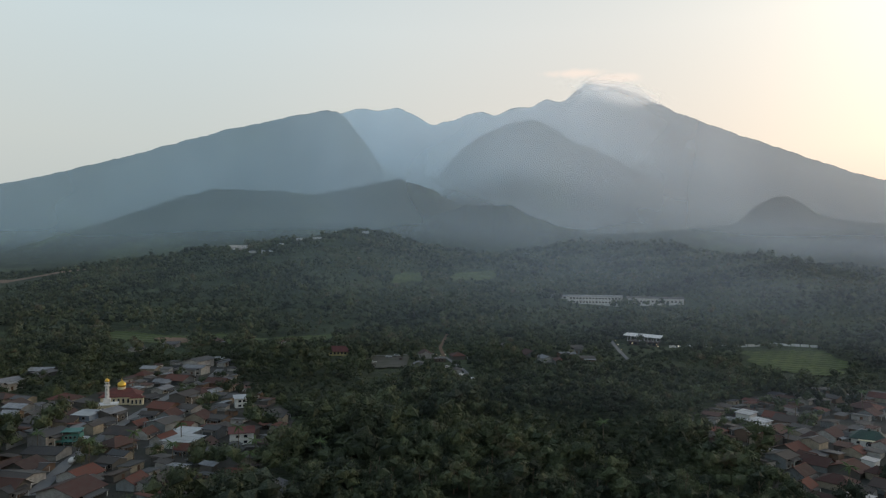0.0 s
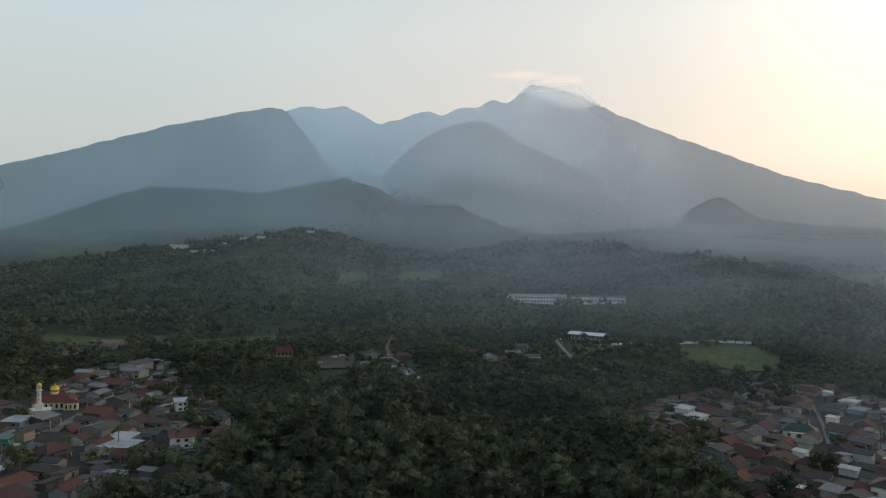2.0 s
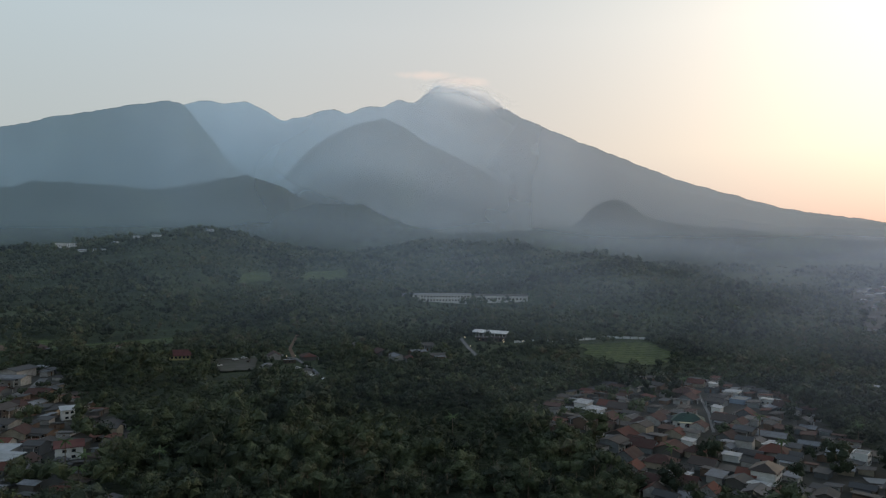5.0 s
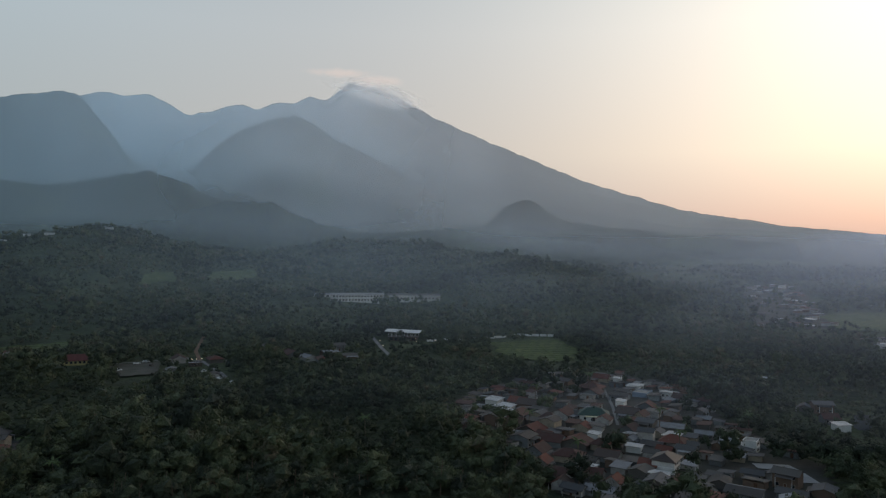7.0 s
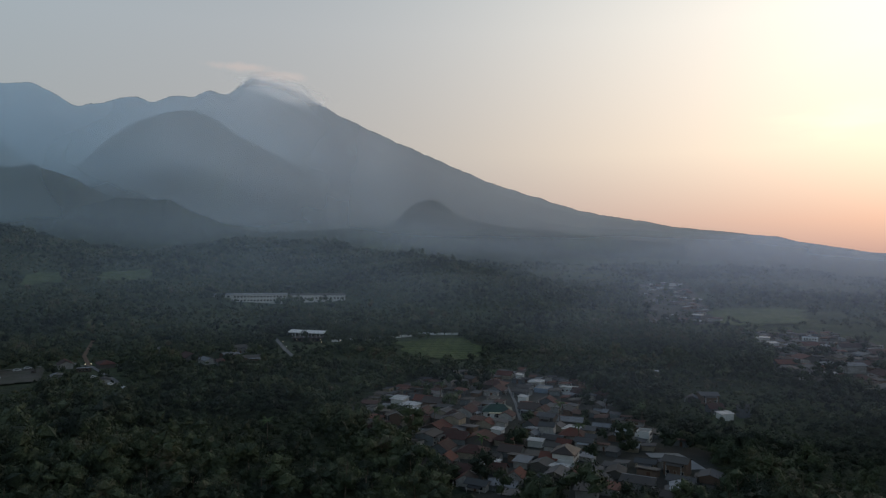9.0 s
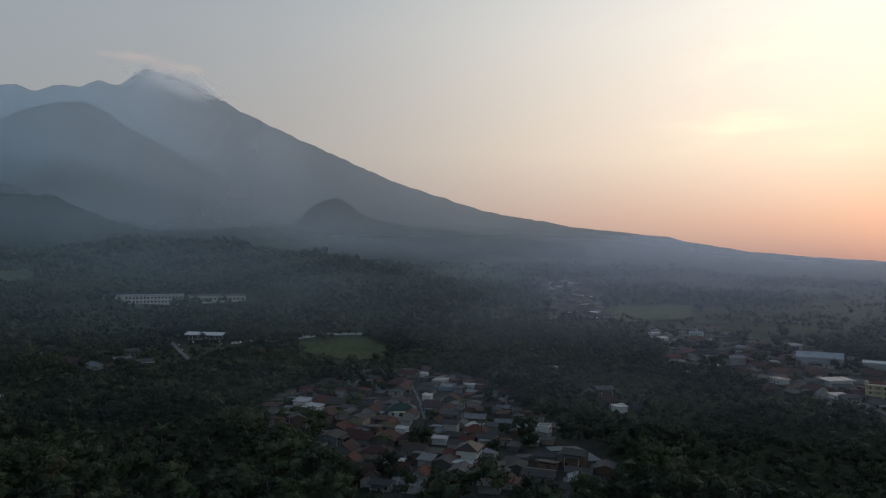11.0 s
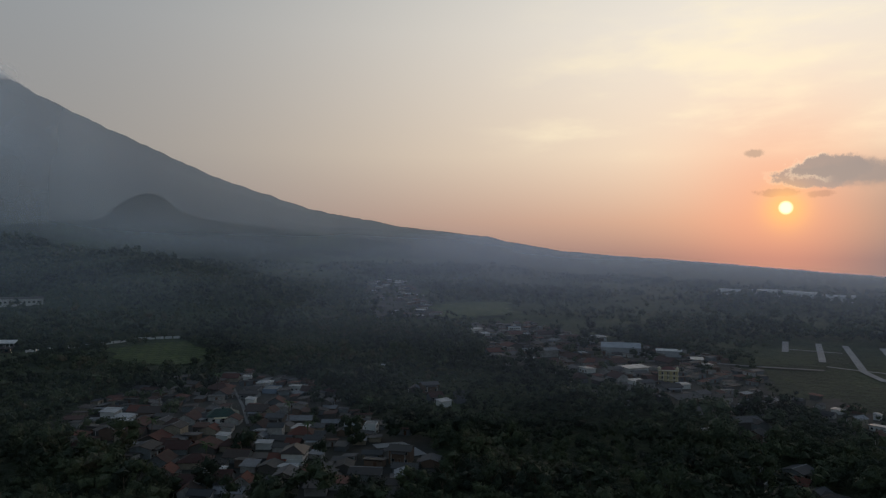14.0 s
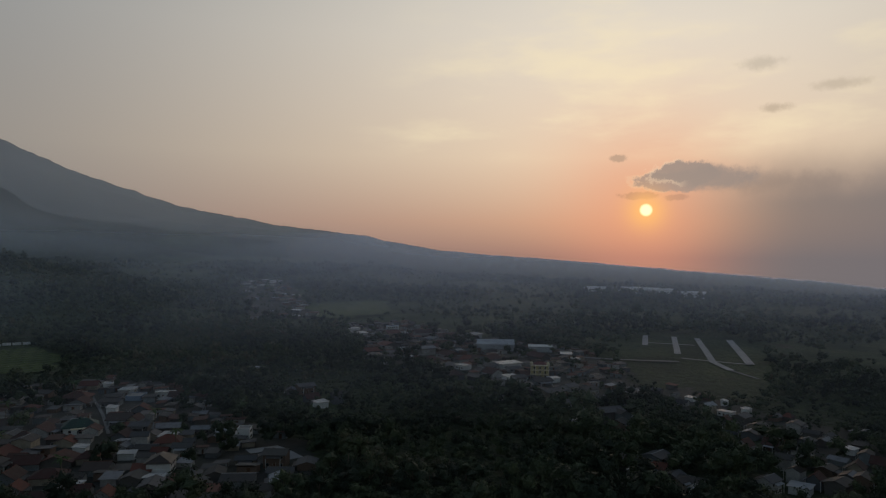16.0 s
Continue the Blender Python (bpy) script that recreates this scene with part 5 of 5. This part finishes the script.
def block(name, label, category, w, d, storeys, wall, roofing, x, y, yaw, bays=3, storey=3.1, parapet=0.5, roof="flat"):
    """A plain block of storeys with windows on two sides and a flat, sloping or hipped roof."""
    b = thing(name, label, category)
    h = storeys * storey
    part("wall", box(-w / 2, w / 2, -d / 2, d / 2, -1.5, h), wall, b)
    for k in range(1, storeys):
        part("floor_band", box(-w / 2 - 0.12, w / 2 + 0.12, -d / 2 - 0.12, d / 2 + 0.12, k * storey - 0.15, k * storey + 0.12), M_WHITE, b)
    for s in (-1, 1):
        for level in range(storeys):
            for px in np.linspace(-w / 2, w / 2, bays + 2)[1:-1]:
                opening("window", px, level * storey + 1.65, min(1.5, w / bays * 0.55), 1.4, b, s, s * d / 2, M_FRAME, M_PANE, "pane")
    if roof == "hip":
        for ring in hip(w, d, h, d * 0.34, 0.9):
            part("roof", slab(ring, 0.18), roofing, b)
    elif roof == "shed":
        part("roof", slab([(-w / 2 - 0.8, -d / 2 - 0.8, h + 0.4), (w / 2 + 0.8, -d / 2 - 0.8, h + 0.4), (w / 2 + 0.8, d / 2 + 0.8, h + 1.6), (-w / 2 - 0.8, d / 2 + 0.8, h + 1.6)], 0.15), roofing, b)
        part("gable_wall", slab([(-w / 2, d / 2, h + 1.3), (w / 2, d / 2, h + 1.3), (w / 2, d / 2 - 0.15, h + 1.3), (-w / 2, d / 2 - 0.15, h + 1.3)], 1.3), wall, b)
    else:
        part("roof", box(-w / 2 + 0.2, w / 2 - 0.2, -d / 2 + 0.2, d / 2 - 0.2, h, h + 0.12), roofing, b)
        for x0, x1, y0, y1 in ((-w / 2, w / 2, -d / 2, -d / 2 + 0.2), (-w / 2, w / 2, d / 2 - 0.2, d / 2), (-w / 2, -w / 2 + 0.2, -d / 2 + 0.2, d / 2 - 0.2), (w / 2 - 0.2, w / 2, -d / 2 + 0.2, d / 2 - 0.2)):
            part("parapet", box(x0, x1, y0, y1, h, h + parapet), wall, b)
    return set_down(b, x, y, yaw, w * 0.5, scale=(0.8, 0.8, 0.66) if math.hypot(x, y) < 700 else (1, 1, 0.82))


def long_hall(name, label, w, d, h, wall, roofing, x, y, yaw, bays, rows=1, pitch=0.22, category="hall"):
    """A long gabled hall with rows of windows."""
    b = thing(name, label, category)
    rise = d / 2 * pitch
    bm = bmesh.new()
    ring = [(-d / 2, -3), (d / 2, -3), (d / 2, h), (0, h + rise), (-d / 2, h)]
    ends = [[bm.verts.new((px, py, pz)) for py, pz in ring] for px in (-w / 2, w / 2)]
    bm.faces.new(ends[0][::-1])
    bm.faces.new(ends[1])
    for i in range(5):
        j = (i + 1) % 5
        bm.faces.new((ends[0][i], ends[0][j], ends[1][j], ends[1][i]))
    bmesh.ops.recalc_face_normals(bm, faces=bm.faces)
    part("wall", bm, wall, b)
    for s in (-1, 1):
        ring = [(-w / 2 - 0.6, s * (d / 2 + 0.6), h - 0.6 * pitch + 0.2), (w / 2 + 0.6, s * (d / 2 + 0.6), h - 0.6 * pitch + 0.2), (w / 2 + 0.6, 0, h + rise + 0.2), (-w / 2 - 0.6, 0, h + rise + 0.2)]
        part("roof", slab(ring if s < 0 else ring[::-1], 0.16), roofing, b)
    for row in range(rows):
        z = h * (row + 0.55) / rows
        for px in np.linspace(-w / 2, w / 2, bays + 2)[1:-1]:
            opening("window", px, z, w / bays * 0.5, min(1.8, h / rows * 0.45), b, -1, -d / 2, M_FRAME, M_PANE, "pane")
    for px in np.linspace(-w / 2, w / 2, max(3, bays // 2)):
        part("pilaster", box(px - 0.2, px + 0.2, -d / 2 - 0.2, -d / 2 - 0.004, -3, h - 0.1), wall, b)
    return set_down(b, x, y, yaw, max(w * 0.3, d * 0.6), clear=20 + math.hypot(x, y) * 0.065)


def pavilion():
    """An open restaurant deck: a thin white slanting roof on leaning posts over a dark lower floor."""
    p = thing("pavilion", "open two-level pavilion with a thin white slanted roof", "pavilion")
    part("lower_floor", box(-12, 12, -5.5, 5.5, -2, 3.0), M_DARKSTEEL, p, "dark timber lower floor")
    part("deck", box(-13.5, 13.5, -7, 7, 3.0, 3.4), M_DARKSTEEL, p)
    part("roof", slab([(-16, -8.5, 8.6), (16, -8.5, 7.6), (15, 8.5, 8.4), (-17, 8.5, 9.4)], 0.35), M_WHITE, p, "thin white steel roof")
    for k in range(8):
        for y in (-6.6, 6.6):
            x = -12.8 + k * 3.65
            bm = turned([(0.16, 0), (0.13, 5.2)], 6)
            bmesh.ops.transform(bm, matrix=pose(x, y, 3.4, 0, -14 if k % 2 else 10, 0), verts=bm.verts)
            part("post", bm, M_WHITE, p)
    for y in (-6.9, 6.9):
        part("railing", box(-13.4, 13.4, y - 0.05, y + 0.05, 4.2, 4.35), M_DARKSTEEL, p)
    for x in np.linspace(-10, 10, 6):
        opening("window", x, 1.4, 2.2, 1.9, p, -1, -5.5, M_DARKSTEEL, M_PANE, "pane")
    return set_down(p, 163, 572, -28, 18, clear=60, scale=(0.92, 0.92, 0.9))


def car(colour, x, y, yaw):
    c = thing("car", "small " + ("white" if colour is M_WHITE else "dark") + " car parked on the ground", "car", "parked cars")
    bm = bmesh.new()
    prof = [(-2.1, 0.35), (2.1, 0.35), (2.1, 0.8), (1.3, 0.95), (0.65, 1.45), (-1.3, 1.48), (-2.0, 0.95)]
    rows = [[bm.verts.new((px, s * (0.85 if pz < 1.2 else 0.68), pz)) for px, pz in prof] for s in (-1, 1)]
    bm.faces.new(rows[0])
    bm.faces.new(rows[1][::-1])
    for i in range(len(prof)):
        j = (i + 1) % len(prof)
        bm.faces.new((rows[0][i], rows[1][i], rows[1][j], rows[0][j]))
    bmesh.ops.recalc_face_normals(bm, faces=bm.faces)
    body = part("body", bm, colour, c)
    part("windscreen", slab([(1.28, -0.6, 0.99), (1.28, 0.6, 0.99), (0.7, 0.55, 1.45), (0.7, -0.55, 1.45)], 0.02), M_PANE, body)
    for s in (-1, 1):
        part("side_window", box(-1.4, 0.6, s * 0.79 - 0.03, s * 0.79 + 0.03, 1.0, 1.36), M_PANE, body)
        for px in (-1.3, 1.3):
            bm = turned([(0.32, -0.1), (0.32, 0.1)], 12)
            bmesh.ops.transform(bm, matrix=pose(px, s * 0.78, 0.32, 90), verts=bm.verts)
            part("wheel", bm, M_DARKSTEEL, c)
    return set_down(c, x, y, yaw, 2.5, 1.05, clear=30)


def yellow_house():
    h = thing("yellow_town_house", "three-storey yellow house with balconies and corner turrets", "house")
    part("wall", box(-6, 6, -5, 5, -1.5, 10.0), M_YELLOW, h)
    for k, z in enumerate((3.3, 6.6)):
        part("balcony", box(-6.6, 6.6, -7, -5.003, z - 0.2, z), M_CREAM, h)
        part("balustrade", box(-6.6, 6.6, -7, -6.88, z + 0.8, z + 0.95), M_CREAM, h)
        for x in np.linspace(-6.2, 6.2, 5):
            part("column", turned([(0.22, z - 3.3 if k else -1.5), (0.2, z - 0.2)], 8, None, x, -6.7), M_CREAM, h)
        for x in np.linspace(-6.4, 6.4, 15):
            part("baluster", box(x - 0.06, x + 0.06, -6.98, -6.9, z, z + 0.8), M_CREAM, h)
    for x in np.linspace(-6.2, 6.2, 5):
        part("column", turned([(0.2, 6.6), (0.2, 9.8)], 8, None, x, -6.7), M_CREAM, h)
    part("cornice", box(-6.9, 6.9, -7.2, 5.4, 10.0, 10.4), M_CREAM, h)
    for x in (-5.8, 5.8):
        part("turret", turned([(1.0, 10.4), (1.0, 12.0), (1.25, 12.1), (0.75, 12.7), (0.1, 13.6)], 8, None, x, -5.8), M_CREAM, h)
    for z in (1.5, 4.9, 8.2):
        for x in (-3.6, 0, 3.6):
            opening("window", x, z, 1.4, 1.8, h, -1, -5.0, M_WHITE, M_PANE, "pane")
    for ring in hip(9, 7, 10.4, 2.2, 0.5):
        part("roof", slab(ring, 0.15), M_MAROON, h)
    return set_down(h, 381, 171, -66, 7, clear=40, scale=(0.82, 0.82, 0.74))


def domed_house():
    h = block("small_mosque", "blue and white prayer house with a pale dome", "mosque", 15, 11, 2, M_WHITE, M_BLUE, 538, 391, -54, 5)
    dome(1.9, 6.4, M_STEEL, h, label="pale metal dome")
    return h


def green_roof_villa():
    v = block("villa", "white villa with a green hipped roof and arched windows", "house", 15, 11, 1, M_WHITE, M_GREENROOF, 163, 270, -30, 4, 4.0, roof="hip")
    part("porch", box(-4, 4, -8.2, -5.503, -1.5, 3.4), M_WHITE, v)
    part("porch_cornice", box(-4.5, 4.5, -8.7, -5.0, 3.4, 3.7), M_CREAM, v)
    arch = turned([(1.6, 0), (1.6, 0.1)], 20)
    bmesh.ops.transform(arch, matrix=pose(0, -8.2, 1.7, 90), verts=arch.verts)
    part("arched_window", arch, M_PANE, v)
    part("lantern", turned([(0.7, 7.4), (0.7, 8.2), (0.1, 8.9)], 8), M_GREENROOF, v)
    return v


def teal_shop():
    s = block("shop_house", "teal-glazed shop house with wide white awnings", "shop", 10, 9, 2, M_TEAL, M_TEAL, -136, 264, 10, 3)
    part("awning", slab([(-8, -8.5, 2.9), (7, -8.5, 2.9), (7, -4.55, 3.3), (-8, -4.55, 3.3)], 0.15), M_TEAL, s)
    part("awning", slab([(5.03, -5, 2.9), (8.5, -5, 2.6), (8.5, 6, 2.6), (5.03, 6, 2.9)], 0.15), M_STEEL, s)
    for x in (-7.4, -2.5, 2.5, 6.4):
        part("post", box(x - 0.1, x + 0.1, -8.3, -8.1, -1.5, 2.75), M_WHITE, s)
    s.scale = (0.6, 0.6, 0.55)
    part("roof_terrace", slab([(-5.6, -5.1, 8.6), (5.6, -5.1, 8.6), (5.6, 5.1, 8.9), (-5.6, 5.1, 8.9)], 0.18), M_TEAL, s)
    for x in (-4.8, 4.8):
        for y in (-4.2, 4.2):
            part("terrace_post", box(x - 0.1, x + 0.1, y - 0.1, y + 0.1, 6.3, 8.45), M_WHITE, s)
    return s


def mast(x, y, tall):
    """A slender lattice mast."""
    m = thing("radio_mast", "thin dark steel lattice mast above the trees", "mast", "masts on the plain")
    for k in range(3):
        a = k * 2.094
        bm = turned([(0.14, -2), (0.1, tall)], 5)
        bmesh.ops.transform(bm, matrix=pose(1.1 * math.cos(a), 1.1 * math.sin(a), 0), verts=bm.verts)
        part("leg", bm, M_DARKSTEEL, m)
    for z in np.arange(2, tall, 4.0):
        bm = turned([(1.25, z), (1.25, z + 0.15)], 3)
        part("brace", bm, M_DARKSTEEL, m)
    return set_down(m, x, y, 0, 2)


def garden_lamp(x, y, tall, glow):
    l = thing("garden_lamp", "small warm lamp on a thin dark post", "lamp", "lamps round the pavilion")
    part("post", turned([(0.06, -1), (0.05, tall)], 6), M_DARKSTEEL, l)
    part("bulb", turned([(0.05, tall), (0.15, tall + 0.1), (0.15, tall + 0.25), (0.05, tall + 0.35)], 8), glow, l, "glowing warm bulb")
    l.matrix_world = pose(x, y, ground_at(x, y) + 0.3)
    return l


def glowing(name, colour, power):
    m, n, s = material(name)
    s.inputs["Emission Color"].default_value = (*colour, 1)
    s.inputs["Emission Strength"].default_value = power
    return m


def landmarks():
    mosque()
    minaret()
    teal_shop()
    green_roof_villa()
    yellow_house()
    domed_house()
    pavilion()
    block("house", "two-storey blue-grey house with a white sheet roof", "house", 10, 9, 2, M_BLUE, M_STEEL, -146, 294, -12, 2, roof="shed")
    block("house", "white two-storey box house standing among trees", "house", 7.5, 7, 2, M_WHITE, M_STEEL, -92, 329, 22, 2, roof="shed")
    block("house", "pale grey two-storey house with a reddish roof", "house", 10.5, 9, 2, M_WHITE, M_MAROON, -74, 266, 16, 2, roof="shed")
    block("house", "two-storey white house with a dark grey hipped roof", "house", 11, 9, 2, M_WHITE, M_DARKSTEEL, 147, 198, 40, 3, roof="hip")
    block("house", "small white box house at the village edge", "house", 7, 6, 2, M_WHITE, M_CONCRETE, 191, 208, 35, 2)
    block("house", "blue-painted house with a flat concrete roof", "house", 13, 9, 1, M_BLUE, M_CONCRETE, 214, 308, 38, 4)
    block("shed", "blue shed with a bright white sheet roof", "shed", 9, 8, 1, M_BLUE, M_STEEL, 468, 190, -66, 2, roof="shed")
    block("entrance_kiosk", "small dark entrance kiosk beside the car park", "kiosk", 10, 6, 1, M_DARKSTEEL, M_STEEL, -1, 479, 0, 3)
    long_hall("school_hall", "long yellow hall under a maroon tile roof", 25, 9, 3.0, M_YELLOW, M_MAROON, -75, 503, 2, 9, pitch=0.7)
    long_hall("factory", "long white factory with two rows of windows", 66, 16, 9, M_FACTORY, M_CONCRETE, 190, 882, -11, 16, 2, category="factory")
    long_hall("factory", "long pale factory behind a row of trees", 70, 16, 8.5, M_FACTORY, M_SHEET, 272, 908, -16, 14, category="factory")
    long_hall("factory", "low factory wing with a grey roof", 80, 14, 4, M_FACTORY, M_SHEET, 182, 925, -12, 12, category="factory")
    long_hall("warehouse", "large white warehouse with a pale curved sheet roof", 27, 14, 5.2, M_STEEL, M_STEEL, 474, 249, -62, 0, pitch=0.4, category="warehouse")
    long_hall("warehouse", "white warehouse with a bright flat-sloped roof", 16.5, 11, 4.2, M_STEEL, M_WHITE, 484, 217, -64, 0, pitch=0.15, category="warehouse")
    block("hill_house", "white terraced building on the hilltop", "house", 38, 14, 3, M_WHITE, M_CONCRETE, -418, 1455, 14, 9)
    for x, y, w in ((-360, 1345, 14), (-329, 1326, 20), (-330, 1440, 12), (-262, 1480, 16), (-170, 1560, 14), (-300, 1500, 18)):
        block("hill_house", "small white house near the hilltop", "house", w, 9, 1, M_WHITE, M_STEEL, x, y, random.uniform(-20, 20), 3, roof="shed")
    for x, y, w in ((1394, 437, 52), (1430, 400, 30), (1417, 372, 44), (1370, 312, 60), (1330, 480, 40)):
        long_hall("factory", "far white factory hall on the plain", w, 22, 9, M_WHITE, M_STEEL, x, y, random.uniform(-85, -65), 6, category="factory")
    for k, (x, y, yaw) in enumerate(((-36, 488, 15), (-31, 495, 15), (-27, 478, 80), (4, 444, 30), (12, 415, 60), (-122, 237, 100), (18, 400, 60), (-44, 462, 10))):
        car(M_WHITE if k != 2 else M_DARKSTEEL, x, y, yaw)
    mast(800, 430, 36)
    mast(905, 640, 30)
    lamp = glowing("warm_bulb", (1.0, 0.75, 0.4), 6.0)
    for x, y, tall in ((150, 560, 2.5), (157, 556, 2.5), (168, 553, 2.5), (176, 556, 2.5), (182, 545, 2.2), (190, 538, 2.2), (165, 540, 2.2), (140, 570, 3), (136, 545, 3), (131, 515, 3), (197, 530, 2.2), (-3, 472, 5), (0, 472, 5), (3, 473, 5)):
        garden_lamp(x, y, tall, lamp)
    # low white boundary walls by the terraces
    wall = thing("boundary_wall", "low whitewashed wall along the terraces", "wall")
    line = [(178, 556), (224, 560), (250, 566), (268, 575), (299, 562)]
    for (x1, y1), (x2, y2) in zip(line, line[1:]):
        n = int(math.hypot(x2 - x1, y2 - y1) // 6)
        for k in range(n):
            px, py = x1 + (x2 - x1) * (k + 0.5) / n, y1 + (y2 - y1) * (k + 0.5) / n
            piece = part("wall_panel", box(-2.9, 2.9, -0.15, 0.15, -1.0, 1.6), M_WHITE, wall)
            piece.location = (px, py, ground_at(px, py) + 0.4)
            piece.rotation_euler = (0, 0, math.atan2(y2 - y1, x2 - x1))
            HOMES.append((px, py, 3.2, 34))
    # far hamlet at the edge of the paddies
    random.seed(5)
    spots = []
    for k in range(64):
        s, side = random.random(), random.uniform(-34, 34)
        x, y = 545 + (945 - 545) * s, 535 + (985 - 535) * s
        spots.append((round(x + side * 0.72, 1), round(y - side * 0.68, 1), random.uniform(8, 14)))
    hut = [outhouse_model(M_SHEET, "far hamlet house with a grey sheet roof", "hamlet_house"), outhouse_model(M_STEEL, "far hamlet house with a white roof", "hamlet_house"), outhouse_model(M_TILE, "far hamlet house with a tile roof", "hamlet_house")]
    for k, (x, y, wide) in enumerate(spots):
        m = pose(x, y, ground_at(x, y) + 0.2, 0, 0, random.choice((20, 110, 200)) + random.uniform(-10, 10))
        made = hut[k] if k < 3 else copy_thing(hut[random.choice((0, 0, 1, 2))], m)
        made.matrix_world = m
        made.scale = (wide / 6.0, wide / 6.5, random.uniform(1.0, 1.5))
        tagged(made, category="house", group="houses of the far hamlet")
        HOMES.append((x, y, wide * 0.5, 22))
    lane("orchard lane", "S", 8, [(49, 531, 12), (71, 481, 14), (98, 521, 11), (100, 482, 13), (88, 500, 12), (-234, 418, 14), (-222, 517, 17), (-205, 540, 12), (-14, 455, 9), (10, 430, 9)], 38)
    lane("orchard lane", "T", 8, [(62, 500, 14), (80, 470, 12), (-180, 560, 14), (-120, 560, 16), (-10, 500, 12), (8, 492, 12)], 38)


landmarks()
fill_gaps(3)

plant_trees()
